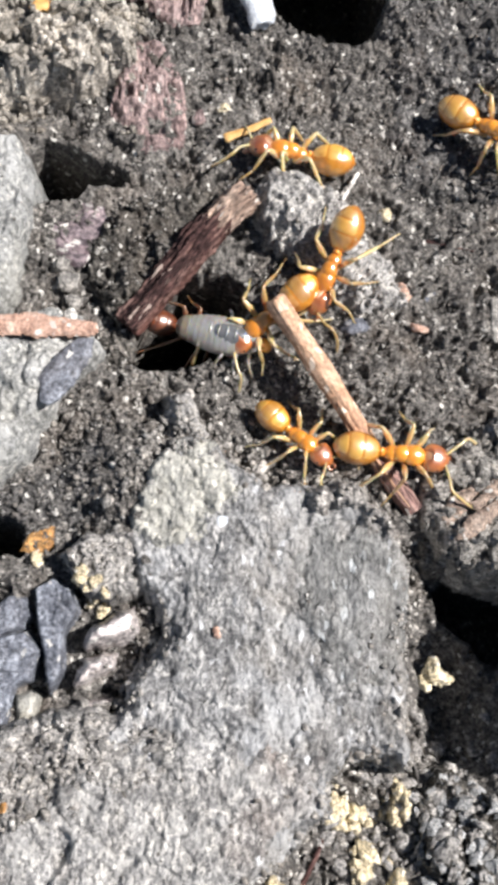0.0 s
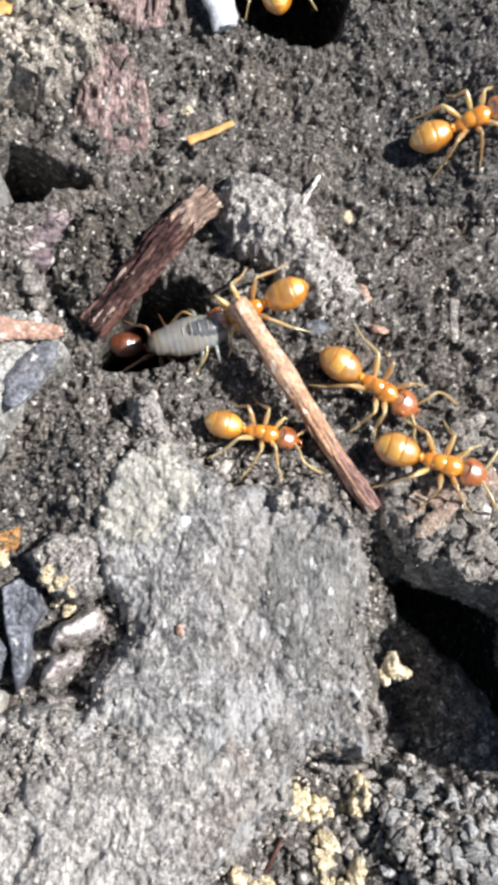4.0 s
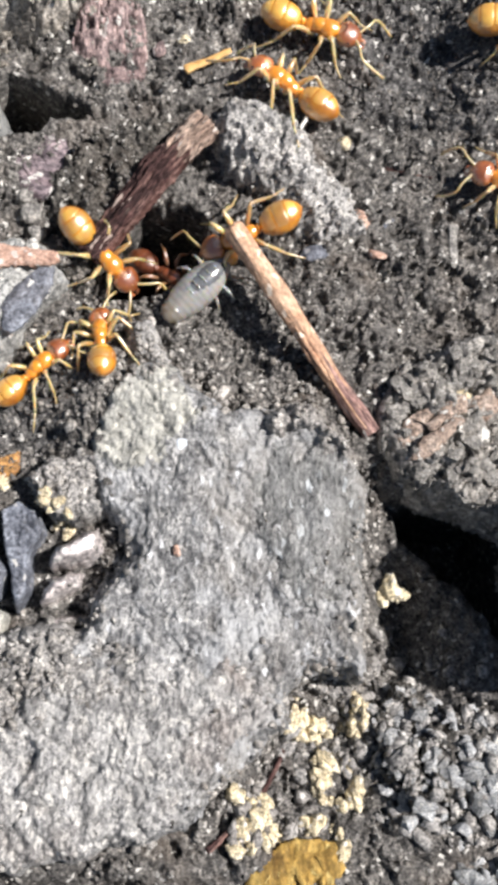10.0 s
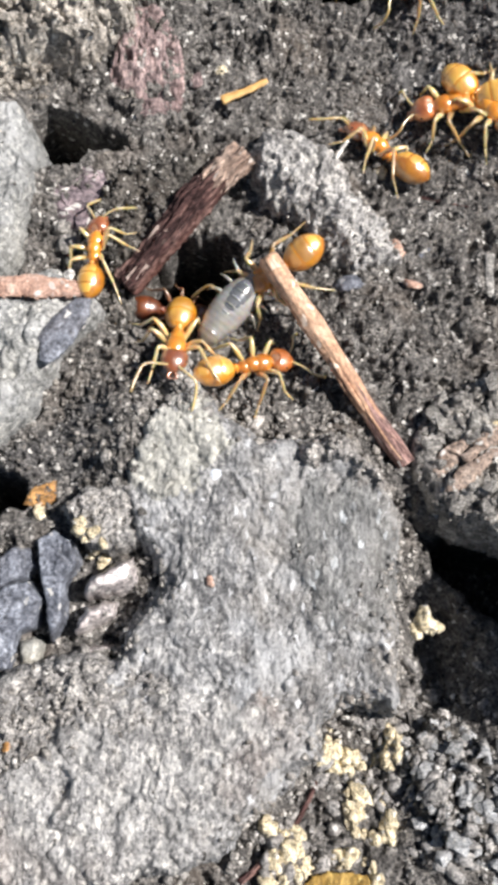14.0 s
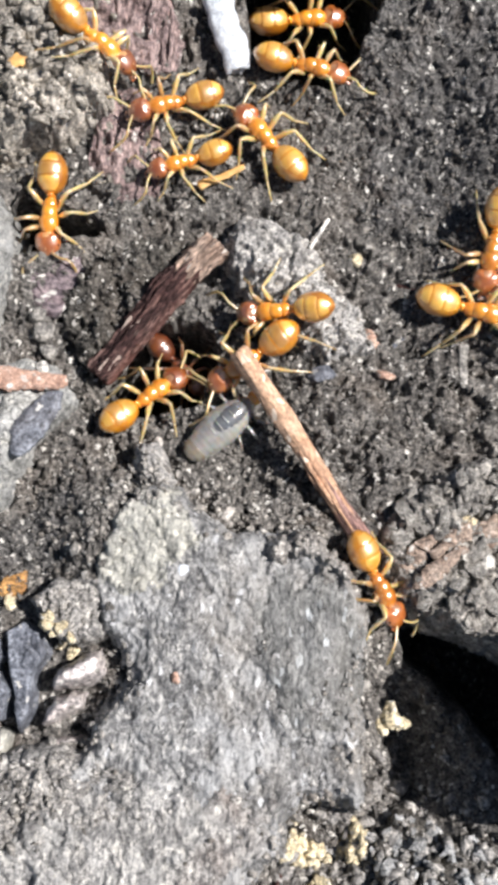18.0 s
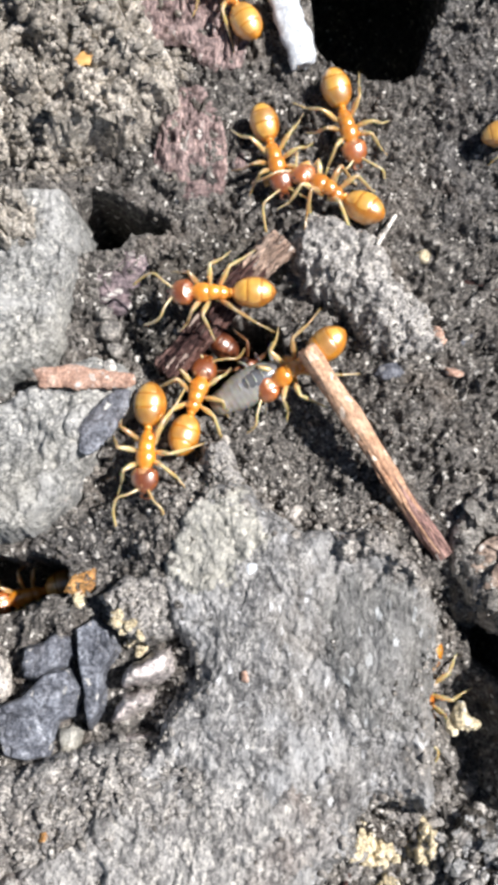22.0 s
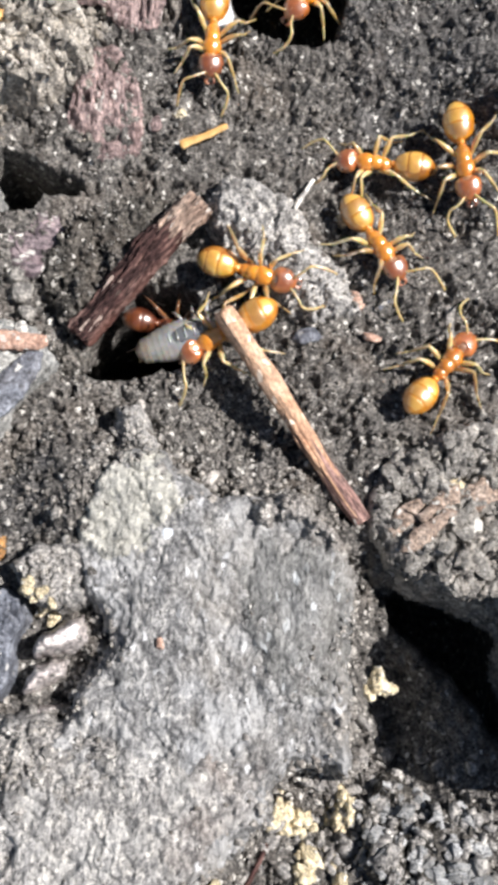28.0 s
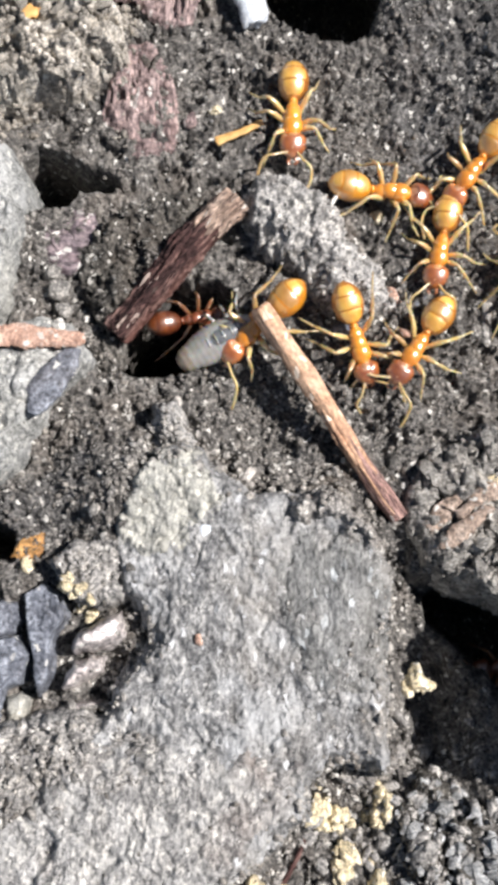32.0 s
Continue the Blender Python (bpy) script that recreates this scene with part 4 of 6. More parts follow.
def flake(name, outline, z, thick, material, label, category, tilt=(0.0, 0.0), seed=0, ridge=0.3, fibres=0):
    """A thin broken piece with a domed, fibrous upper side and a rough rim."""
    p = np.array(outline)
    step = 0.035
    xs = np.arange(p[:, 0].min() - 0.1, p[:, 0].max() + 0.1, step)
    ys = np.arange(p[:, 1].min() - 0.1, p[:, 1].max() + 0.1, step)
    gx, gy = np.meshgrid(xs, ys)
    d = inside(outline, gx, gy) + 0.1 * min(1.0, thick / 0.3) * fractal(gx, gy, 2.5, 100 + seed, 4, 0.6)
    cx, cy = p.mean(0)
    h = np.sqrt(np.clip(d / (0.6 * thick + 1e-6), 0, 1)) * thick * 0.5 + ridge * thick * fractal(gx, gy, 2.5, 200 + seed, 3)
    low = z + tilt[0] * (gx - cx) + tilt[1] * (gy - cy)
    keep = d > -0.01
    bm = bmesh.new()
    for side, zz in ((1, low + h), (-1, low - np.clip(d, 0, thick * 0.6) * 0.8 - 0.02)):
        me = sheet_mesh("side", xs, ys, zz, keep)
        bm.from_mesh(me)
        bpy.data.meshes.remove(me)
        if side == 1:
            top = list(bm.faces)
    for f in bm.faces:
        if f not in top:
            f.normal_flip()
    me = bpy.data.meshes.new(name)
    bm.to_mesh(me)
    bm.free()
    ob = tagged(new(name, finish(me, material)), label, category)
    rng = random.Random(300 + seed)
    width, height = p[:, 0].max() - p[:, 0].min(), p[:, 1].max() - p[:, 1].min()
    for _ in range(fibres):
        x, y = cx + rng.uniform(-0.4, 0.4) * width, cy + rng.uniform(-0.35, 0.2) * height
        size = rng.uniform(0.25, 0.55) * height
        pts = [(x + 0.05 * rng.uniform(-1, 1) + 0.08 * j * rng.uniform(-0.5, 0.5), y + size * j / 4, z + thick * 0.5 + 0.04 * rng.uniform(-1, 1)) for j in range(5)]
        if min(inside(outline, np.array([q[0] for q in pts]), np.array([q[1] for q in pts]))) < 0.08:
            continue
        r = rng.uniform(0.05, 0.11)
        fb = bmesh.new()
        tube(fb, pts, (0.02, r, r * 0.9, r, 0.02), 7, 3)
        part("fibre", fb, material, ob)
    return ob


def facets(rng, dirs, n=11):
    """Radii along the directions of a broken crumb bounded by n random planes."""
    planes = [Vector((rng.gauss(0, 1), rng.gauss(0, 1), rng.gauss(0, 1))).normalized() for _ in range(n)]
    depth = [rng.uniform(0.6, 1.0) for _ in range(n)]
    out = []
    for q in dirs:
        r = 1.35
        for p, d in zip(planes, depth):
            c = q.dot(p)
            if c > 0.05:
                r = min(r, d / c)
        out.append(r)
    return out


def pebble(name, centre, radii, material, label, category, turn=(0, 0, 0), seed=0, rough=0.35, group=""):
    bm = bmesh.new()
    bmesh.ops.create_icosphere(bm, subdivisions=3, radius=1.0)
    m = Euler([radians(a) for a in turn]).to_matrix()
    dirs = [v.co.normalized() for v in bm.verts]
    cut = facets(random.Random(seed + 17), dirs)
    for v, q, r0 in zip(bm.verts, dirs, cut):
        k = 0.35 + 0.65 * r0 + rough * noise.noise(q * 1.3 + Vector((seed * 3.1, 0, 0))) + 0.4 * rough * noise.noise(q * 3.4 + Vector((0, seed * 2.3, 0)))
        v.co = m @ Vector((q.x * radii[0] * k, q.y * radii[1] * k, q.z * radii[2] * k)) * MM
    me = bpy.data.meshes.new(name)
    bm.to_mesh(me)
    bm.free()
    ob = new(name, finish(me, material))
    ob.location = Vector(centre) * MM
    return tagged(ob, label, category, group)


def rest(x, y):
    return float(fine_top(np.array([x]), np.array([y]))[0])


def build_litter():
    stick("bark_twig", (-3.02, 3.26), (0.08, 6.84), 0.25, 0.75, 0.36, 0.41, M_BARK, "dark reddish-brown bark twig lying over the nest hole", bend=0.05, seed=3, ragged=0.45, strips=10, tip=0.8)
    stick("pale_stick", (0.80, 3.81), (4.45, -1.45), 1.15, -0.05, 0.29, 0.24, M_STICK, "pale peeled wooden stick beside the nest hole", "stick", bend=-0.06, seed=5, ragged=0.14, strips=3, sleeve=0.74)
    a, b = (-0.43, 8.93), (0.86, 9.48)
    stick("straw", a, b, rest(*a) + 0.22, rest(*b) + 0.35, 0.13, 0.08, M_STRAW, "short orange straw fragment on the soil", "straw", seed=7, flat=0.7, ragged=0.05)
    a, b = (2.68, 6.77), (3.23, 7.86)
    stick("white_sliver", a, b, rest(*a) + 0.05, rest(*b) + 0.25, 0.05, 0.06, M_WHITE, "thin white plant sliver standing in the soil", "sliver", seed=9)
    a, b = (0.03, -11.94), (2.03, -9.65)
    stick("rootlet", a, b, rest(*a) + 0.05, rest(*b) + 0.05, 0.09, 0.06, M_BARK, "thin dark rootlet along the stone", "root", bend=-0.25, seed=12)
    a, b = (5.15, 6.10), (6.39, 5.65)
    stick("rootlet", a, b, rest(*a) + 0.03, rest(*b) + 0.03, 0.04, 0.03, M_BARK, "fine dark rootlet on the soil", "root", seed=13)
    a, b = (6.88, 4.28), (6.92, 3.14)
    stick("grey_splinter", a, b, rest(*a) + 0.05, rest(*b) + 0.05, 0.13, 0.1, M_CLOD, "grey weathered wood splinter on the soil", "splinter", seed=14, flat=0.5)

    def lay(name, outline, thick, material, label, category, seed, lift=0.08, tilt=(0.0, 0.0), ridge=0.3, high=0.5):
        c = np.mean(np.array(outline), axis=0)
        zs = np.sort(fine_top(np.array([p[0] for p in outline] + [c[0]]), np.array([p[1] for p in outline] + [c[1]])))
        flake(name, outline, float(zs[int(len(zs) * high)]) + lift, thick, material, label, category, tilt, seed, ridge, 14 if category == "bark" and thick > 0.32 else 4 if category in ("bark", "leaf") else 0)

    lay("bark_strip", [(-6.42, 3.19), (-5.52, 3.34), (-4.61, 3.20), (-3.73, 3.07), (-3.64, 2.76), (-5.03, 2.66), (-6.27, 2.65)], 0.26, M_STRIP, "pale pinkish strip of bark on the flat stone", "bark strip", 1, 0.1, ridge=0.12, high=0.8)
    lay("slate_splinter", [(-5.09, 0.96), (-5.16, 1.56), (-4.76, 2.16), (-4.18, 2.62), (-3.76, 2.65), (-3.84, 2.17), (-4.14, 1.56), (-4.54, 1.04), (-4.86, 0.84)], 0.25, M_SLATE, "blue-grey slate splinter on the soil", "stone flake", 2, 0.14, ridge=0.12, high=0.8)
    lay("bark_piece", [(-3.55, 11.21), (-3.01, 12.05), (-1.96, 11.97), (-1.60, 10.62), (-1.50, 9.55), (-1.62, 8.72), (-2.15, 8.25), (-2.82, 8.55), (-3.22, 9.35), (-3.62, 9.53)], 0.36, M_PINK, "reddish-brown fibrous bark piece in the soil", "bark", 3, -0.1, ridge=1.0, high=0.6)
    lay("bark_piece", [(-4.47, 14.06), (-4.06, 15.30), (-1.61, 15.60), (-0.93, 13.45), (-1.16, 12.50), (-1.95, 12.34), (-2.86, 13.14), (-4.00, 13.43)], 0.36, M_PINK, "reddish-brown bark piece by the deep hole", "bark", 4, 0.04, ridge=1.0, high=0.7)
    lay("bark_piece", [(-5.28, 6.75), (-4.44, 6.95), (-3.73, 6.85), (-3.56, 6.23), (-3.91, 5.42), (-4.35, 4.95), (-4.90, 5.26), (-5.24, 6.06)], 0.3, M_PURPLE, "purplish rotten bark flake beside a hole", "bark", 5, -0.06)
    lay("bark_chip", [(5.33, -2.32), (5.61, -1.86), (6.50, -1.24), (6.83, -1.35), (6.19, -2.03), (5.68, -2.38)], 0.3, M_CHIP, "pale brown bark chip on the clod", "bark chip", 6, 0.1)
    lay("bark_chip", [(4.99, -1.69), (5.29, -1.21), (6.00, -0.86), (6.17, -1.05), (5.72, -1.60), (5.22, -2.01)], 0.25, M_CHIP, "brown bark chip on the clod", "bark chip", 7, 0.08)
    lay("bark_chip", [(5.34, -1.19), (5.85, -1.34), (6.48, -0.66), (6.93, -0.51), (6.96, -1.14), (6.42, -1.31), (5.98, -1.61)], 0.3, M_CHIP, "brown broken bark chip on the clod", "bark chip", 11, 0.1)
    lay("bark_chip", [(6.93, -0.71), (7.60, -0.40), (8.10, -0.80), (7.50, -1.30), (6.98, -1.24)], 0.3, M_CHIP, "greyish brown bark chip on the clod", "bark chip", 12, 0.1)
    lay("orange_flake", [(-5.61, -2.61), (-5.31, -2.12), (-4.73, -1.96), (-4.76, -2.45), (-4.90, -2.75), (-5.22, -2.71)], 0.15, M_RUSTY, "orange-brown plant flake on the soil", "plant flake", 8, 0.08)
    lay("orange_flake", [(-5.80, 11.90), (-5.50, 12.29), (-5.17, 12.18), (-5.25, 11.84), (-5.63, 11.74)], 0.12, M_STRAW, "small orange plant flake on the clod", "plant flake", 9, 0.05)
    lay("yellow_leaf", [(0.94, -12.78), (1.24, -12.11), (2.24, -11.73), (3.24, -11.86), (3.51, -12.44), (3.06, -13.36), (1.50, -13.59)], 0.4, M_LEAF, "fibrous yellow-brown leaf scrap under crumbs", "leaf", 10, 0.05, ridge=0.5)
    a, b = (-0.02, 14.70), (0.62, 12.45)
    stick("white_husk", a, b, 0.25, -0.05, 0.46, 0.4, M_HUSK, "bluish white husk at the rim of the hole", "husk", seed=21, ragged=0.03, flat=0.6, bend=0.06)
    for k, (xy, r, material, label, cat) in enumerate((
            ((-0.67, -4.68), (0.11, 0.12, 0.1), M_STRIP, "tiny orange-pink grain on the large stone", "grain"),
            ((-0.62, -2.01), (0.24, 0.16, 0.1), M_HUSK, "bluish mineral chip on the large stone", "chip"),
            ((4.78, 3.42), (0.13, 0.27, 0.14), M_STRIP, "small orange-pink seed on the soil", "seed"),
            ((4.37, 4.48), (0.3, 0.18, 0.14), M_STRIP, "reddish bark crumb on the soil", "bark crumb"),
            ((4.01, 6.76), (0.2, 0.2, 0.15), M_YELLOW, "yellowish crumb beside a sliver", "crumb"),
            ((3.04, 3.45), (0.42, 0.25, 0.2), M_SLATE, "black shiny mineral flake on the soil", "stone flake"),
            ((5.0, 4.25), (0.45, 0.08, 0.1), M_SLATE, "black mineral splinter on the soil", "stone flake"),
            ((7.24, -1.66), (0.27, 0.24, 0.2), M_WHITE, "white mineral grain on the clod", "grain"),
            ((6.93, -0.59), (0.2, 0.18, 0.15), M_YELLOW, "pale mineral grain on the clod", "grain"),
            ((-1.16, 9.65), (0.18, 0.22, 0.15), M_PINK, "pinkish mineral grain on the soil", "grain"),
            ((-0.46, 9.97), (0.16, 0.16, 0.13), M_YELLOW, "cream mineral grain on the soil", "grain"),
            ((0.51, -0.37), (0.24, 0.15, 0.1), M_BEIGE, "pale crumb beside the large stone", "crumb"),
            ((-1.34, 1.47), (0.18, 0.13, 0.1), M_BEIGE, "pale crumb on the tip of the large stone", "crumb"),
            ((-4.43, 3.32), (0.2, 0.15, 0.14), M_WHITE, "pale angular crumb on the flat stone", "crumb"),
            ((-4.63, 4.56), (0.26, 0.3, 0.22), M_CLOD, "pale grey crumb beside the flat stone", "crumb"),
            ((-4.81, 5.03), (0.22, 0.2, 0.2), M_CLOD, "pale grey crumb beside the flat stone", "crumb"),
            ((-4.43, 4.02), (0.2, 0.24, 0.2), M_CLOD, "pale grey crumb beside the flat stone", "crumb"),
            ((-5.11, -2.81), (0.25, 0.18, 0.15), M_YELLOW, "cream crumb under an orange flake", "crumb"),
            ((-7.37, -4.74), (0.62, 0.45, 0.3), M_BEIGE, "pale pinkish crumb beside slate", "crumb"),
            ((-5.56, -8.62), (0.1, 0.12, 0.1), M_RUSTY, "tiny orange grain on the stone", "grain"))):
        pebble(cat.replace(" ", "_"), (*xy, rest(*xy) + 0.4 * r[2]), r, material, label, cat, (0, 0, 37 * k), k)
    pebble("stone", (*(2.16, 15.61), 0.15), (1.0, 0.55, 0.45), M_BEIGE, "smooth beige stone beyond the deep hole", "stone", (0, 0, -8), 3, 0.15)
    rng = random.Random(4)
    spots = [(4.60, -5.84), (4.82, -5.62), (5.10, -5.80), (4.74, -5.72)]
    for (x0, y0, x1, y1), count in (((2.15, -9.30, 4.15, -8.25), 26), ((0.75, -11.9, 1.75, -10.5), 20), ((2.75, -11.2, 3.9, -10.0), 18), ((2.2, -12.2, 3.4, -11.3), 8)):
        hubs = [(rng.uniform(x0, x1), rng.uniform(y0, y1)) for _ in range(5)]
        for k in range(count):
            hx, hy = hubs[k % 5]
            spots.append((min(x1, max(x0, hx + rng.gauss(0, 0.16))), min(y1, max(y0, hy + rng.gauss(0, 0.28)))))
    for k, xy in enumerate([(-3.94, -3.40), (-3.79, -3.57), (-3.62, -3.47), (-3.67, -3.83), (-3.47, -4.00), (-3.81, -3.90), (-3.39, -3.71), (-3.92, -3.18), (-3.55, -4.14)]):
        r = rng.uniform(0.08, 0.15)
        pebble("cream_crumb", (*xy, rest(*xy) + 0.4 * r), (r * 1.3, r, r), M_YELLOW, "small cream crumb between slate and quartz", "crumb", (20 * k, 0, 50 * k), 90 + k, 0.6, "cream crumbs")
    for k, xy in enumerate(spots):
        r = rng.uniform(0.11, 0.2) * (1.0 if k > 3 else 1.15)
        pebble("yellow_crumb", (*xy, max(rest(*xy), -0.25 if k < 4 else -9) + 0.6 * r), (r, r * rng.uniform(1.1, 1.9), r), M_YELLOW, "pale yellow soil crumb below the large stone" if k > 3 else "cream white crumb at the edge of the large stone",
                    "crumb", (rng.uniform(-40, 40), rng.uniform(-40, 40), rng.uniform(-35, 35)), 50 + k, 0.6, "yellow crumbs")


def scatter(name, count, sizes, region, material, label, seed, avoid=0.0, rim=None, shards=False):
    """Loose grains and crumbs joined into one heap, lying on whatever is below."""
    rng = np.random.RandomState(seed)
    bm = bmesh.new()
    bmesh.ops.create_icosphere(bm, subdivisions=1, radius=1.0)
    dirs = [v.co.normalized() for v in bm.verts]
    kinds = np.array([[(q * r)[:] for q, r in zip(dirs, facets(random.Random(seed * 31 + k), dirs, 6))] for k in range(14)])
    base = kinds[0]
    tris = np.array([[v.index for v in f.verts] for f in bm.faces])
    bm.free()
    x0, y0, x1, y1 = region
    x, y = rng.uniform(x0, x1, count), rng.uniform(y0, y1, count)
    if rim is not None:
        p = np.array(rim)
        k, u = rng.randint(0, len(p), count), rng.rand(count)
        on = p[k] * (1 - u[:, None]) + p[(k + 1) % len(p)] * u[:, None]
        x, y = on[:, 0] + rng.normal(0, 0.28, count), on[:, 1] + rng.normal(0, 0.28, count)
    keep = fractal(x, y, 0.45, 77 + seed, 3) + rng.uniform(-0.25, 0.25, count) > avoid
    x, y = x[keep], y[keep]
    n = len(x)
    z, bare = fine_top(x, y, True)
    keep = (z > -2.5) & (~bare | (rng.rand(n) < (0.04 if rim is None else 0.8)))
    x, y, z = x[keep], y[keep], z[keep]
    n = len(x)
    size = sizes[0] + (sizes[1] - sizes[0]) * rng.rand(n) ** 2.5
    shape = size[:, None, None] * rng.uniform(0.45, 1.4, (n, 1, 3)) * kinds[rng.randint(0, 14, n)]
    ang = rng.uniform(0, 2 * np.pi, n)
    if shards:
        shape, ang = shape * np.array([1.5, 0.9, 0.8]), rng.normal(1.3, 0.9, n)
    c, s_ = np.cos(ang)[:, None], np.sin(ang)[:, None]
    px_, py_ = shape[:, :, 0] * c - shape[:, :, 1] * s_, shape[:, :, 0] * s_ + shape[:, :, 1] * c
    co = np.stack([px_ + x[:, None], py_ + y[:, None], shape[:, :, 2] + (z + 0.2 * size)[:, None]], -1).reshape(-1, 3) * MM
    faces = (tris[None] + (np.arange(n) * len(base))[:, None, None]).reshape(-1, 3)
    me = bpy.data.meshes.new(name)
    me.vertices.add(len(co))
    me.vertices.foreach_set("co", co.ravel())
    me.loops.add(faces.size)
    me.loops.foreach_set("vertex_index", faces.ravel().astype(np.int32))
    me.polygons.add(len(faces))
    me.polygons.foreach_set("loop_start", np.arange(0, faces.size, 3, dtype=np.int32))
    me.update(calc_edges=True)
    tagged(new(name, finish(me, material, False)), label, "soil", kind="stuff")


def build_pieces():
    """Single broken crumbs on the clods, as parts of them."""
    def shapes(material, flat, seed, names):
        out = []
        for k in range(10):
            bm, rnd = bmesh.new(), random.Random(seed + k)
            for _ in range(11):
                q = Vector((rnd.gauss(0, 1), rnd.gauss(0, 1), rnd.gauss(0, 1))).normalized() * rnd.uniform(0.75, 1.15)
                bm.verts.new(Vector((q.x, q.y * 0.8, q.z * flat)) * MM)
            hull = bmesh.ops.convex_hull(bm, input=bm.verts)
            bmesh.ops.delete(bm, geom=list({v for v in hull["geom_interior"] if isinstance(v, bmesh.types.BMVert)}), context="VERTS")
            me = bpy.data.meshes.new(names)
            bm.to_mesh(me)
            bm.free()
            out.append(finish(me, material, False))
        return out

    kinds = {m: shapes(m, 0.6, 100, "crumb") for m in EARTH}
    # how many, least and most radius, and the material, where it is not the usual mix
    special = {
        "lumpy beige-grey soil clod broken into crumbs": (300, 0.09, 0.36, M_BROKEN),
        "pale crumbly soil lump on the flat stone": (60, 0.08, 0.24, M_BROKEN),
        "crumbly grey soil clod overhanging a dark hole": (260, 0.07, 0.36, M_CLOD),
        "dark crumbly soil clod below the large stone": (120, 0.1, 0.34, M_BLOCK),
        "bluish grey angular clod in dark crumbs": (24, 0.12, 0.36, M_BLOCK),
        "pale grey angular clod in dark crumbs": (24, 0.12, 0.36, M_BLOCK),
    }
    rng = random.Random(8)
    for ob, spec in STONE_OBJECTS:
        name, outline, material = spec[0], spec[1], spec[7]
        p = np.array(outline)
        area = (p[:, 0].max() - p[:, 0].min()) * (p[:, 1].max() - p[:, 1].min())
        if material not in kinds:
            continue
        count = int(min(130, area * (2.6 if material in (M_CLOD, M_SOIL, M_DAMP) else 4.5 if spec[8] > 0.3 else 1.3)))
        small, large = (0.05, 0.19)
        if spec[9] in special:
            count, small, large, material = special[spec[9]]
        x0, x1, y0, y1 = max(p[:, 0].min(), -8.0), min(p[:, 0].max(), 8.5), p[:, 1].min(), min(p[:, 1].max(), 16.5)
        made = 0
        for _ in range(count * 4):
            if made >= count:
                break
            x, y = rng.uniform(x0, x1), rng.uniform(y0, y1)
            if inside(outline, np.array([x]), np.array([y]))[0] < 0.12:
                continue
            r = small + (large - small) * rng.random() ** 1.7
            piece = new("crumb", rng.choice(kinds[material]))
            piece.parent = ob
            piece.location = Vector((x, y, rest(x, y) + (0.3 if material is M_BLOCK else 0.1) * r)) * MM
            piece.rotation_euler = (rng.uniform(-0.5, 0.5), rng.uniform(-0.5, 0.5), rng.uniform(0, 6.28))
            piece.scale = (r, r, r)
            made += 1


# ---- ants ----
def limb_point(side, p):
    return (p[0], p[1] * side, p[2])


LEGS = {  # hip, knee, ankle, toe; x ahead, y to the left, z over the ground
    "front": ((0.62, 0.14, 0.5), (0.95, 0.6, 0.92), (1.15, 0.85, 0.3), (1.42, 1.05, 0.03)),
    "middle": ((0.38, 0.15, 0.48), (0.46, 0.78, 0.96), (0.22, 1.1, 0.3), (0.0, 1.42, 0.03)),
    "hind": ((0.14, 0.14, 0.48), (-0.3, 0.66, 0.98), (-0.8, 0.9, 0.35), (-1.3, 1.15, 0.03)),
}


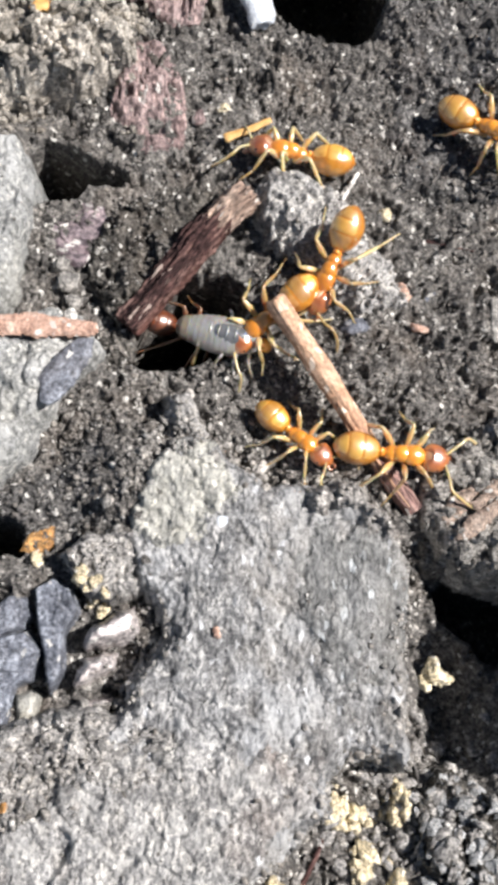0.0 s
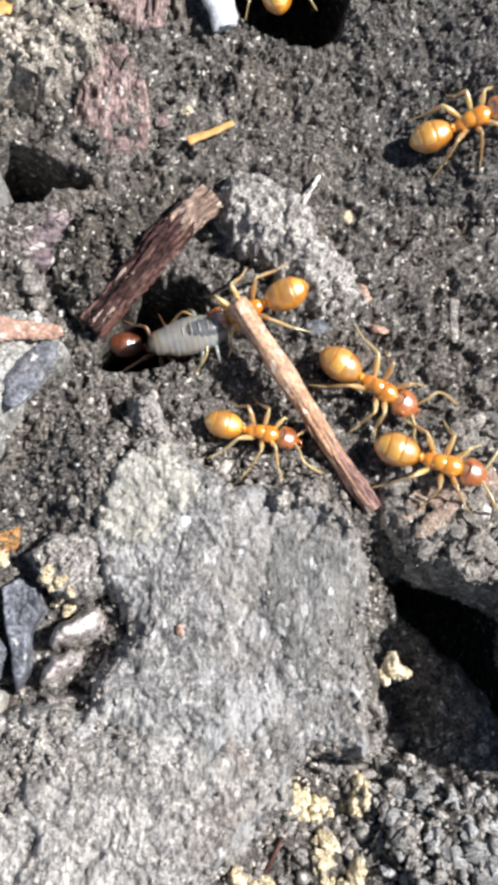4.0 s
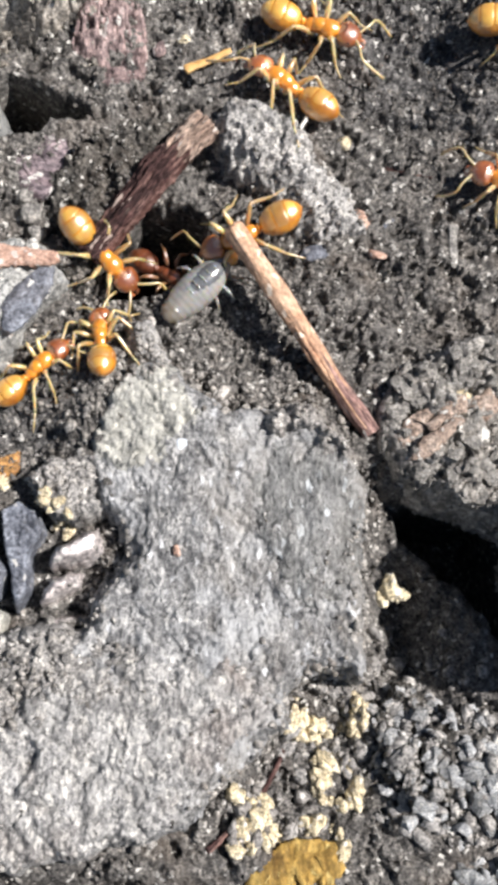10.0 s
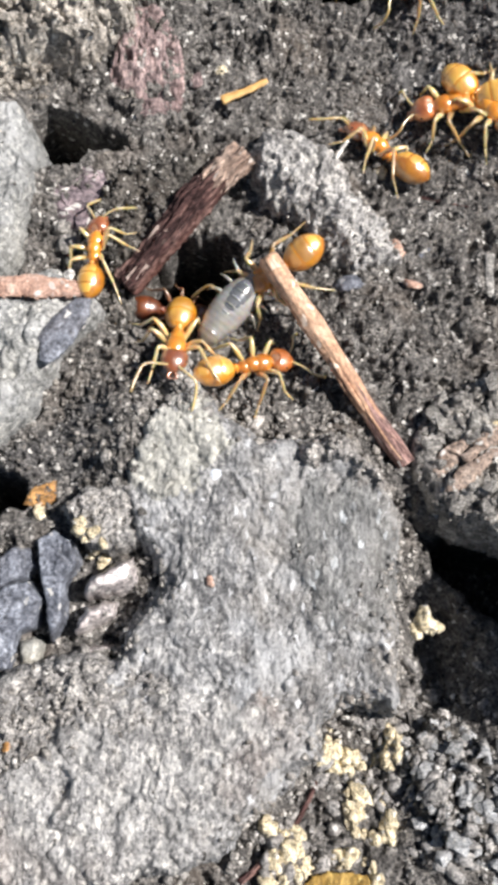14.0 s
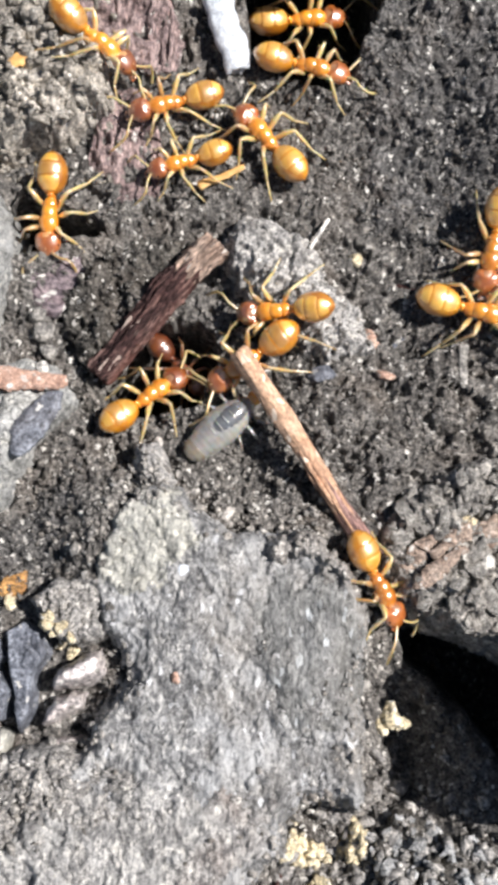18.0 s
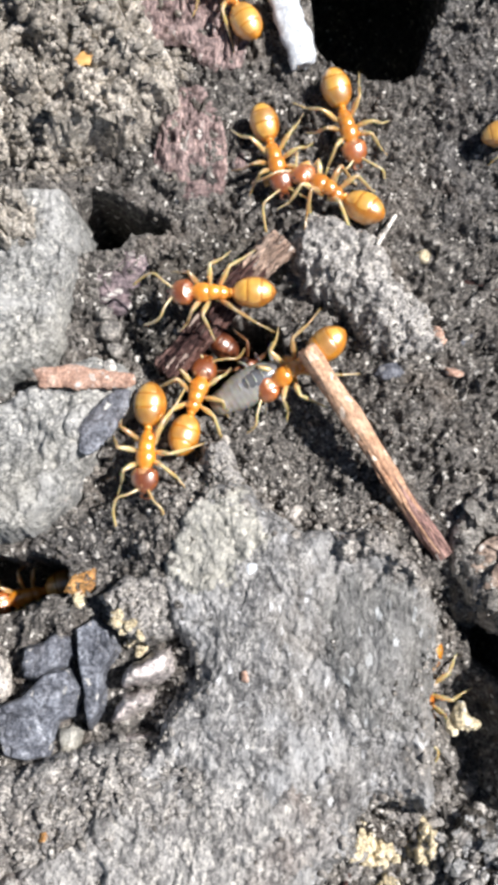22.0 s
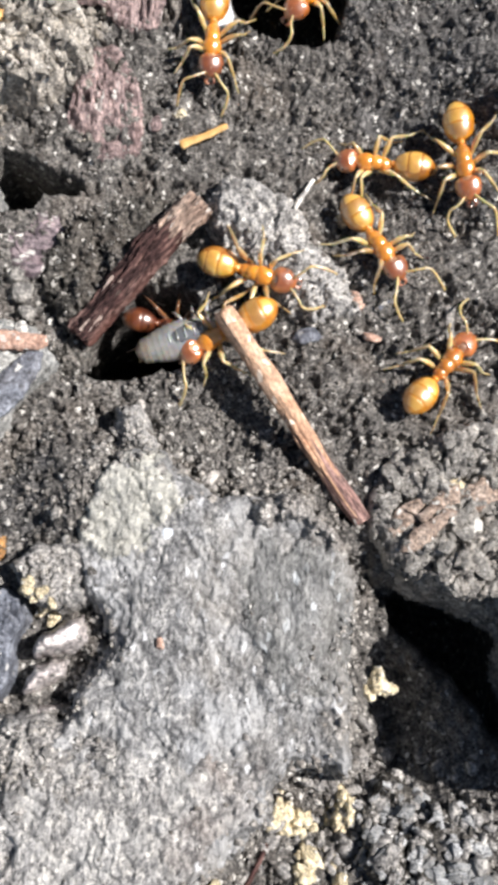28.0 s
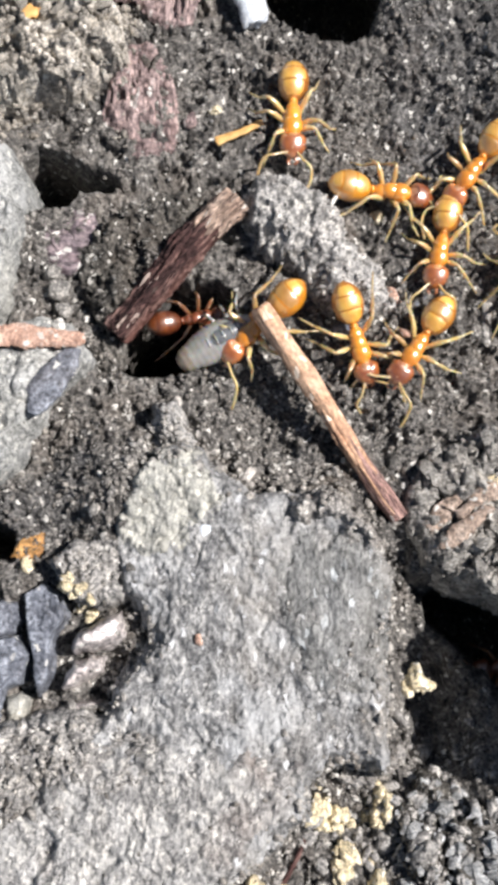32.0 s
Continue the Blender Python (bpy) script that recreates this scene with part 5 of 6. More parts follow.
def build_ant(label, seed=0, dark=False):
    """A worker ant, its base on the ground under the waist."""
    rng = random.Random(seed)
    ant = tagged(new("ant"), label, "ant", "ants")
    bm = bmesh.new()
    ball(bm, (0.62, 0, 0.68), (0.34, 0.29, 0.26), shape=lambda u: 1 - 0.12 * u)
    ball(bm, (0.3, 0, 0.7), (0.3, 0.24, 0.23))
    ball(bm, (0.02, 0, 0.62), (0.25, 0.22, 0.21), shape=lambda u: 1 + 0.1 * u)
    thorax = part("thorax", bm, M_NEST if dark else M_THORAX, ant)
    bm = bmesh.new()
    ball(bm, (-0.22, 0, 0.6), (0.08, 0.14, 0.22), turn=(0, -12, 0), seg=16, rings=10)
    part("petiole", bm, M_NEST if dark else M_THORAX, ant)
    bm = bmesh.new()
    grooves = (-0.42, 0.18)

    def plump(u):
        k = 1.0 - 0.02 * sum(math.exp(-((u - g) / 0.035) ** 2) for g in grooves)
        return k * (1.0 if u > -0.35 else 1 - 0.16 * ((-0.35 - u) / 0.65) ** 1.5)

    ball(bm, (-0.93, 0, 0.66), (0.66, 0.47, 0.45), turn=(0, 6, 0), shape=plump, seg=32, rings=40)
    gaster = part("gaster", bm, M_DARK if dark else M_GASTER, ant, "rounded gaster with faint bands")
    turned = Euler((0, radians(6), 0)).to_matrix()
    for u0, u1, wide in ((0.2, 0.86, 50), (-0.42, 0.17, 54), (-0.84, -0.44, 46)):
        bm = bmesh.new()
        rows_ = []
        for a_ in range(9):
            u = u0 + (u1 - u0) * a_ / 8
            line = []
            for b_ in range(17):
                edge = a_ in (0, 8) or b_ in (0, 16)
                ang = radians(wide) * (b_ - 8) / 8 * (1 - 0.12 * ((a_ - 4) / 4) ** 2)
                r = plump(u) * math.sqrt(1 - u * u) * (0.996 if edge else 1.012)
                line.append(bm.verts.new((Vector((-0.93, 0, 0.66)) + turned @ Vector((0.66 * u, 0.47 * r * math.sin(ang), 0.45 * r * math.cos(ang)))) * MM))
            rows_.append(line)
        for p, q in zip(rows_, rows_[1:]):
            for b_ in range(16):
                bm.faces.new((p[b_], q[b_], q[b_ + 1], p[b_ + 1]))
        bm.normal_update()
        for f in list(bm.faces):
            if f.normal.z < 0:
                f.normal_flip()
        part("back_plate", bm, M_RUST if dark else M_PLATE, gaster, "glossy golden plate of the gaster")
    bm = bmesh.new()
    ball(bm, (-1.53, 0, 0.7), (0.07, 0.07, 0.06), seg=12, rings=8)
    part("tip", bm, M_NEST if dark else M_THORAX, gaster)
    bm = bmesh.new()
    ball(bm, (0.3, 0, 0), (0.4, 0.37, 0.27), shape=lambda u: 1.05 - 0.25 * max(0, u) ** 2 + 0.16 * math.exp(-((u + 0.6) / 0.3) ** 2), seg=28, rings=20)
    for v in bm.verts:
        if v.co.x < 0.1 * MM:
            v.co.x += 0.12 * MM * math.exp(-(v.co.y / (0.12 * MM)) ** 2)
    me = bpy.data.meshes.new("head")
    bm.to_mesh(me)
    bm.free()
    head = new("head", finish(me, M_NEST if dark else M_HEAD))
    head.parent, head.location = ant, Vector((0.92, 0, 0.7)) * MM
    head.rotation_euler = (0, radians(14), 0)
    tagged(head, "glossy red-brown head")
    bm = bmesh.new()
    ball(bm, (0.29, 0, 0.02), (0.35, 0.31, 0.264), seg=24, rings=16)
    part("brow", bm, M_NEST if dark else M_FACE, head, "paler glossy crown of the head")
    antennae = []
    for side in (1, -1):
        bm = bmesh.new()
        ball(bm, (0.34, 0.335 * side, 0.08), (0.06, 0.035, 0.05), seg=12, rings=8)
        part("eye", bm, M_EYE, head)
        bm = bmesh.new()
        tube(bm, [limb_point(side, q) for q in ((0.6, 0.05, -0.1), (0.78, 0.13, -0.13), (0.84, 0.02, -0.14))], (0.07, 0.05, 0.02), 8, 3)
        part("mandible", bm, M_NEST if dark else M_HEAD, head)
        bm = bmesh.new()
        out = rng.uniform(-0.12, 0.12)
        tube(bm, [limb_point(side, q) for q in ((0, 0, 0), (0.25, 0.3 + out, 0.12), (0.42, 0.55 + out, 0.1), (0.75, 0.62 + out, -0.1), (1.15, 0.55 + 2 * out, -0.35))],
             (0.042, 0.04, 0.042, 0.05, 0.04), 8, 4)
        feeler = part("antenna", bm, M_SHIN if dark else M_LEG, head)
        feeler.location = Vector((0.55, 0.13 * side, 0.12)) * MM
        antennae.append((feeler, side))
    limbs = []
    for k, (which, pts) in enumerate(LEGS.items()):
        for side in (1, -1):
            bm = bmesh.new()
            hip = Vector(limb_point(side, pts[0]))
            knee, ankle, toe = (Vector(limb_point(side, q)) - hip for q in pts[1:])
            jit = Vector((rng.uniform(-0.12, 0.12), rng.uniform(-0.1, 0.1), 0))
            ankle, toe = ankle + jit, toe + 1.6 * jit
            tube(bm, [(0, 0, 0), 0.2 * knee + Vector((0, 0, -0.04)), 0.6 * knee + Vector((0, 0, 0.04)), knee], (0.085, 0.065, 0.088, 0.048), 10, 3)
            tube(bm, [knee, knee.lerp(ankle, 0.5), ankle], (0.048, 0.062, 0.04), 8, 3)
            tube(bm, [ankle, ankle.lerp(toe, 0.5), toe], (0.038, 0.032, 0.02), 6, 2)
            leg = part("leg", bm, M_SHIN if dark else M_LEG, ant)
            leg.location = hip * MM
            limbs.append((leg, side, k))
    return ant, limbs, antennae, head


def build_grub():
    """A pale translucent insect carried by the ants: soft ringed body, dark dorsal plates, short legs."""
    grub = tagged(new("grub"), "pale translucent grub with grey back held by ants", "grub")
    bm = bmesh.new()

    def rings(u):
        return (0.95 + 0.05 * math.cos(7.5 * math.pi * u) ** 2) * (1.0 - 0.3 * max(0, u) ** 2 - 0.12 * max(0, -u) ** 2)

    ball(bm, (0, 0, 0), (1.2, 0.53, 0.46), shape=rings, seg=28, rings=64)
    body = part("body", bm, M_GRUB, grub, "translucent grey-white ringed body")
    bm = bmesh.new()
    ball(bm, (-0.86, 0, 0), (0.37, 0.375, 0.33), shape=lambda u: 0.93 + 0.07 * math.cos(7 * u) ** 2, seg=24, rings=24)
    part("tail", bm, M_TAIL, body, "cream-coloured blunt tail")
    bm = bmesh.new()
    ball(bm, (0.16, 0, 0.115), (0.82, 0.36, 0.358), seg=24, rings=18)
    part("gut", bm, M_GUT, body, "dark grey gut showing through the back")
    for k in range(5):
        u = -0.2 + 0.19 * k
        r = rings(u) * math.sqrt(max(0.05, 1 - u * u))
        bm = bmesh.new()
        tube(bm, [(1.2 * u + 0.02, y * r * 0.26, 0.13 + 0.36 * math.sqrt(max(0.1, 1 - ((1.2 * u - 0.12) / 0.8) ** 2 - (0.45 * y) ** 2))) for y in (-0.6, -0.3, 0, 0.3, 0.6)], (0.012, 0.022, 0.026, 0.022, 0.012), 8, 3)
        part("bar", bm, M_TAIL, body, "white bar across the back")
    bm = bmesh.new()
    ball(bm, (1.2, 0, 0.02), (0.22, 0.2, 0.18), seg=18, rings=12)
    part("head", bm, M_THORAX, grub, "small amber head")
    for side in (1, -1):
        for k in range(3):
            bm = bmesh.new()
            x = 0.25 + 0.3 * k
            tube(bm, [(x, 0.3 * side, -0.15), (x + 0.1 * (k - 1), 0.62 * side, 0.05), (x + 0.25 * (k - 1), 0.85 * side, -0.25)], (0.06, 0.045, 0.025), 8, 3)
            part("leg", bm, M_GRUB, grub)
    return grub


ANTS = {
    # seconds, x, y, heading in degrees, and for some the pitch
    "holder": ([(0, 0.94, 3.67, -143), (1, 1.27, 3.57, -139), (2, 1.20, 3.67, -143), (3, 1.49, 3.85, -164), (3.5, 1.52, 3.88, -163), (5.5, 1.62, 3.97, -160.8), (6, 1.72, 3.90, -161.8), (7, 1.62, 3.87, -151.8), (8, 1.28, 3.67, -148.8), (9, 1.50, 3.98, -154.8), (10, 1.49, 3.92, -159.8), (11, 1.64, 3.94, -155.8), (12, 1.34, 3.61, -140.8), (13, 1.36, 3.67, -146.8), (13.5, 1.36, 3.69, -146.8), (15.5, 0.78, 3.62, -150.8), (16, 0.82, 3.84, -158.8), (17, 0.99, 3.79, -154.8), (18, 1.33, 3.85, -146.8), (19, 1.61, 3.89, -143.8), (20, 1.47, 3.72, -141), (21, 1.27, 3.63, -147), (22, 0.77, 3.59, -145), (23, 0.69, 3.15, -148), (24, 0.75, 3.29, -148), (25, 0.83, 3.31, -149), (26, 0.69, 3.38, -152), (26.5, 0.72, 3.44, -151), (28.5, 1.15, 3.50, -155), (29, 1.07, 3.49, -155), (30, 1.18, 3.71, -155), (31, 0.90, 3.63, -150), (32, 1.01, 3.67, -138)], 12),
    "nest_ant": ([(0, -1.20, 3.80, -30), (9, -1.30, 3.40, -40), (10, -1.20, 3.00, -41), (11, -1.31, 2.57, -41), (12, -0.15, 1.25, -35), (13, 0.57, 0.90, 3), (13.5, 0.20, 0.96, 16), (15.5, 0.03, 0.73, -4), (16, 0.42, 0.54, -11), (16.5, 1.30, 0.09, -18), (17, 2.68, -0.61, -35), (17.5, 3.26, -0.74, -28), (18, 4.14, -2.13, -62), (19, 4.39, -3.35, -82), (20, 4.05, -4.71, -99), (21, 3.80, -4.77, -93), (22, 4.05, -4.77, -94), (23, 4.00, -3.78, -86), (24, 5.59, -3.69, 8), (25, 4.63, -2.43, 95), (26, 5.53, -0.11, 36), (26.5, 5.45, 0.96, 41), (28.5, 6.86, 2.79, 51), (29, 7.29, 3.30, 45), (30, 8.05, 4.52, 92), (31, 7.81, 4.74, 102), (32, 7.89, 4.45, 103)], 0),
    "rock_ant": ([(0, 3.82, -0.14, -8), (1, 4.81, 0.22, 18), (2, 5.07, 0.33, 23), (3, 5.44, -0.65, -22), (3.5, 5.48, -0.33, -23), (5.5, 7.05, -0.77, -11), (6, 6.47, -0.87, -31), (6.5, 6.38, 0.38, 42), (7, 7.62, 1.79, 30), (7.5, 7.40, 1.98, 11), (9, 10.38, 1.53, -8), (32, 9.96, 2.77, -7)], 0),
    "small_ant": ([(0, 1.38, 0.32, -42), (1, 1.64, 0.24, -39), (2, 1.78, 0.28, -32), (3, 1.77, 0.08, -37), (3.5, 1.73, 0.15, -38), (5.5, -0.43, 1.19, 69), (6, -0.73, 1.21, 73), (7, -0.55, 1.26, 79), (8, -0.92, 0.94, 100), (9, -1.06, 0.83, 107), (9.5, -2.54, 0.77, 88), (10, -2.46, 0.56, 96), (11, -3.05, 1.15, 76), (12, -2.55, 1.60, -43), (12.6, -2.10, 2.70, -46), (13.2, -1.60, 3.40, -46), (14, -1.20, 3.80, -40), (32, -1.00, 3.90, -30)], 0),
    "burrow_ant": ([(0, -1.61, 3.75, -8), (1, -1.46, 3.56, 4), (2, -1.45, 3.50, -14), (3, -1.51, 3.31, -6), (5.5, -1.29, 3.15, -8), (6, -1.34, 2.86, 0), (7, -1.39, 3.10, 6), (8, -1.27, 3.25, 11), (9, -1.14, 3.53, 28), (10, -0.95, 3.25, -35), (13, -1.92, 3.21, -46), (15.5, -1.78, 2.77, 69), (16, -1.76, 3.11, 35), (17, -1.07, 3.85, -24), (18, -1.02, 4.06, -45), (19, -0.80, 3.71, 8), (20, -0.55, 3.80, -25), (21, -0.71, 3.98, -25), (22, -1.11, 4.12, -33), (23, -0.64, 4.23, -11), (24, -0.49, 4.03, -40), (25, -0.60, 4.22, -31), (26, -0.65, 4.28, -18), (29, -0.87, 4.31, -8), (30, -1.05, 4.50, -4), (31, -1.10, 4.55, -8), (32, -1.20, 4.25, 10)], 0),
    "wandering_ant": ([(0, 0.22, 16.71, -96), (5, 0.77, 15.94, -96), (5.5, 0.31, 13.93, -96), (6, 0.08, 11.36, -96), (6.5, -1.03, 9.32, -123), (7, -1.61, 8.40, -125), (8, -2.78, 6.86, -122), (8.5, -3.44, 5.03, -74), (9, -3.14, 3.97, -78), (10, -2.89, 3.51, -45), (11, -2.75, 3.21, -47), (12, -2.67, 2.75, -47), (13, -2.34, 2.05, -61), (13.5, -2.23, 1.68, -67), (15.5, 0.22, 1.29, -183), (16, -0.53, 1.58, -200), (16.5, -1.67, 1.51, -248), (17, -1.46, 2.10, -260), (17.5, -1.86, 2.56, -287), (18, -1.79, 2.54, -322), (19, -2.04, 2.70, -289), (20, -1.97, 2.80, -240), (21, -1.93, 3.14, -271), (21.5, -2.11, 2.81, -287), (22, -2.34, 2.40, -285), (22.5, -2.83, 3.98, -272), (23, -3.52, 5.22, -263), (24, -3.29, 6.50, -281), (24.5, -1.99, 8.81, -297), (25, -0.53, 10.44, -316), (25.5, -0.07, 11.26, -296), (26, 0.64, 12.41, -295), (26.5, 0.81, 14.07, -285), (27.5, 0.73, 14.39, -441), (28.5, 0.07, 9.76, -453), (29, 0.22, 9.22, -420), (30, 0.58, 8.56, -390), (31, 2.40, 7.70, -378), (32, 4.01, 7.23, -367)], 0),
    "amber_ant": ([(0, -0.61, 24.35, -95), (15, -0.13, 15.48, -96), (15.5, -0.38, 14.37, -97), (16, -0.17, 12.89, -94), (17, -0.42, 11.06, -117), (18, -1.13, 11.33, -164), (19, -0.75, 10.91, -111), (20, -0.58, 10.35, -99), (21, -0.17, 9.93, -74), (22, -0.22, 9.77, -74), (23, -0.25, 9.17, -64), (23.5, -0.21, 9.28, -41), (24, 0.79, 8.63, -24), (25, 1.28, 8.17, -26), (26, 3.02, 7.08, -28), (26.5, 3.15, 7.05, -29), (28.5, 5.30, 5.61, -67), (29, 5.53, 5.10, -74), (30, 5.65, 5.18, -78), (31, 5.50, 5.16, -95), (32, 5.04, 3.11, -124)], 0),
    "left_ant": ([(0, -11.17, 16.82, -35), (17, -8.15, 13.32, -29), (17.5, -5.63, 13.09, -35), (18, -3.71, 12.69, -34), (18.5, -2.62, 10.37, -75), (19, -2.07, 8.50, -85), (20, -3.84, 7.13, -181), (21, -3.29, 6.23, -125), (21.5, -3.74, 4.04, -98), (22, -3.24, 1.40, -92), (22.5, -4.23, -0.85, -104), (23, -6.37, -2.70, -167), (24, -8.9, -2.9, -165), (25, -10.2, -3.0, -165), (32, -10.6, -3.2, -160)], 0),
    "shaded_ant": ([(0, -11.91, 9.45, -23), (17, -8.25, 9.24, -27), (17.5, -5.12, 9.57, -84), (18, -4.46, 8.30, -92), (19, -3.65, 7.32, -95), (20, -3.43, 4.28, -59), (20.5, -3.12, 2.55, -101), (21, -3.64, -0.09, -122), (21.5, -5.28, -1.33, -142), (22, -7.08, -2.51, -162), (22.5, -9.2, -3.0, -163), (23, -11.5, -3.4, -163), (32, -11.8, -3.6, -160)], 0),
    "light_ant": ([(0, 2.60, 5.01, -113), (1, 2.72, 4.30, -95), (2, 2.38, 3.20, -88), (3, 3.27, 2.28, -64), (3.5, 3.56, 1.77, -51), (5.5, 6.99, 2.17, 21), (6, 8.21, 2.05, 20), (7, 10.76, 3.06, 8), (32, 9.90, 3.60, 8)], 0),
    "clod_ant": ([(0, 16.24, 6.18, 174), (9.5, 9.64, 5.99, 165), (10, 8.62, 5.24, 161), (10.5, 6.82, 5.64, 154), (11, 6.11, 6.08, 148), (12, 5.40, 6.10, 157), (12.5, 4.23, 6.57, 148), (13, 4.23, 6.35, 143), (13.5, 3.94, 6.80, 145), (15.5, 3.80, 6.61, 129), (16, 3.79, 6.39, 139), (17, 3.41, 5.62, 203), (18, 2.21, 5.19, 179), (19, 2.43, 5.21, 181), (20, 1.71, 5.57, 151), (21, 0.38, 5.61, 160), (22, -1.41, 5.20, 180), (23, -1.26, 5.43, 221), (23.5, -1.30, 5.28, 251), (24, -1.15, 4.82, 260), (25, -0.42, 5.52, 299), (26, -0.39, 5.23, 308), (26.5, -0.06, 5.17, 298), (28.5, 2.28, 5.29, 353), (29, 3.80, 5.32, 357), (30, 3.60, 5.08, 343), (31, 2.95, 4.17, 301), (32, 3.29, 3.41, 288)], 0),
    "far_ant": ([(0, 6.91, 9.05, -39), (1, 7.37, 8.64, -35), (2, 7.05, 8.88, -39), (3, 7.50, 10.31, -10), (3.5, 7.49, 9.75, -18), (5.5, 6.75, 7.24, 137), (6, 5.79, 7.22, 151), (7, 4.85, 7.48, 165), (8, 4.83, 7.09, 187), (8.5, 4.28, 7.33, 177), (9, 4.04, 7.59, 169), (9.5, 2.92, 7.48, 158), (10, 2.40, 7.85, 142), (11, 1.68, 9.38, 126), (12, 0.93, 11.26, 105), (12.5, 0.50, 11.49, 98), (13, 1.42, 12.23, 97), (13.5, 1.26, 13.04, 98), (16, 2.09, 16.48, 97), (32, 1.88, 20.98, 98)], 0),
    "low_ant": ([(0, -12.45, -1.97, 20), (9, -7.45, -2.10, 16), (9.5, -5.59, -0.89, 28), (10, -4.29, -0.04, 41), (11, -3.52, 0.51, 48), (12, -3.81, 0.34, 51), (13, -3.33, 2.82, 92), (13.5, -3.59, 3.04, 92), (15.5, -3.31, 6.42, 64), (16, -1.89, 8.37, 65), (17, -1.38, 9.24, 76), (18, -0.66, 9.54, 197), (19, -0.46, 9.52, 228), (20, -0.01, 10.13, 285), (21, 2.08, 9.09, 358), (21.5, 4.62, 9.85, 368), (22, 6.95, 10.25, 371), (23, 7.69, 10.45, 367), (32, 11.10, 9.50, 369)], 0),
    "rim_ant": ([(0, 8.81, 18.03, -132), (13, 7.57, 14.32, -133), (15, 3.41, 9.68, -217), (15.5, 3.11, 8.40, -224), (16, 2.53, 8.92, -239), (17, 1.82, 9.82, -238), (17.5, 1.44, 9.77, -235), (18, 1.56, 10.04, -230), (19, 0.64, 11.56, -262), (20, 0.27, 13.17, -225), (20.5, 0.13, 13.40, -243), (21, -0.33, 13.33, -241), (22, -1.43, 14.41, -241), (24, -0.90, 17.15, -249), (32, -1.52, 17.30, -249)], 0),
    "late_ant": ([(0, 15.33, 11.58, -178), (26, 9.55, 11.70, -159), (26.5, 9.11, 10.63, -152), (28.5, 3.97, 7.47, -199), (29, 3.25, 7.53, -190), (30, 4.12, 7.13, -188), (31, 4.71, 6.60, -159), (32, 5.70, 5.82, -102)], 0),
    "hole_ant": ([(0, 5.10, 17.52, -111), (7.5, 4.38, 15.51, -109), (8, 4.12, 13.36, -111), (9, 4.43, 11.50, -115), (9.5, 4.51, 12.29, -92), (10, 4.33, 13.99, -92), (11, 1.77, 11.57, -197), (12, 2.54, 13.23, -251), (13, 3.13, 13.57, -293), (15, 1.55, 12.86, -414), (15.5, 1.21, 12.25, -411), (16, 1.47, 12.45, -415), (17, 2.89, 11.84, -407), (18, 2.43, 12.46, -373), (19, 2.35, 12.32, -515), (20, 2.13, 11.97, -489), (21, 1.14, 11.43, -506), (22, 1.78, 10.84, -434), (23, 2.86, 10.00, -402), (23.5, 3.30, 9.30, -380), (24, 5.59, 9.55, -362), (25, 5.81, 7.97, -423), (26, 6.08, 8.16, -393), (26.5, 6.35, 8.41, -399), (28.5, 7.57, 8.29, -460), (29, 6.68, 7.24, -474), (30, 6.74, 7.56, -467), (31, 6.95, 6.91, -455), (32, 6.80, 7.89, -486)], 0),
    "right_ant": ([(0, 13.90, 16.43, -134), (9, 8.96, 11.76, 1), (10, 8.93, 9.60, -6), (11, 7.36, 8.75, -31), (12, 7.50, 9.03, 4), (13, 8.45, 10.26, -155), (13.5, 6.47, 8.42, -196), (15.5, 6.64, 9.23, -89), (16, 6.87, 8.78, -88), (17, 7.39, 6.83, -101), (18, 7.77, 7.08, -101), (18.5, 6.39, 6.67, -137), (19, 6.42, 6.68, -145), (20, 3.73, 7.34, -194), (21, 2.43, 7.67, -204), (22, 1.50, 8.11, -212), (23, 0.71, 10.19, -245), (23.5, 0.15, 12.75, -248), (24, -0.54, 14.10, -251), (25, 0.17, 14.09, -258), (26, 0.57, 15.28, -261), (32, 0.90, 17.23, -261)], 0),
    "edge_ant": ([(0, 1.60, 7.95, 166), (0.5, 1.20, 9.25, 133), (1, 1.64, 10.02, 101), (1.5, 1.76, 10.96, 93), (2, 1.96, 13.09, 94), (3, 1.45, 12.75, 148), (4, 2.01, 14.40, 99), (6.5, 2.20, 14.34, 277), (7.5, 1.52, 14.01, 282), (8, 1.58, 12.70, 285), (9, 2.30, 10.68, 300), (10, 3.16, 10.12, 339), (10.5, 4.90, 10.34, 337), (11, 5.71, 8.94, 302), (12, 6.29, 7.69, 347), (13, 7.97, 7.97, 356), (13.5, 7.53, 8.13, 318), (15.5, 4.99, 9.01, 292), (16, 5.24, 7.50, 290), (17, 5.82, 6.21, 315), (18, 7.02, 5.15, 344), (19, 9.53, 6.06, 353), (20, 11.80, 5.75, 360), (32, 10.87, 5.59, 361)], 0),
    "crater_ant": ([(0, 4.92, 18.21, -125), (16, 1.8, 17.0, -40), (18, 2.4, 15.0, 5), (19, 4.1, 15.9, 25), (21, 5.5, 17.4, 60), (23, 5.4, 17.6, -100), (26, 3.95, 16.40, -132), (27.5, 3.78, 14.74, -136), (28.5, 3.30, 13.16, -130), (29, 3.34, 12.84, -137), (29.5, 2.82, 12.82, -85), (30, 3.16, 11.71, -69), (31, 2.42, 10.93, -92), (32, 1.71, 9.69, -91)], 0),
    "cave_ant": ([(0, 12.26, -7.20, 180), (29, 10.85, -6.09, 175), (30, 10.31, -5.75, 175), (31, 8.64, -5.12, 185), (32, 8.08, -5.30, 190)], 0),
}
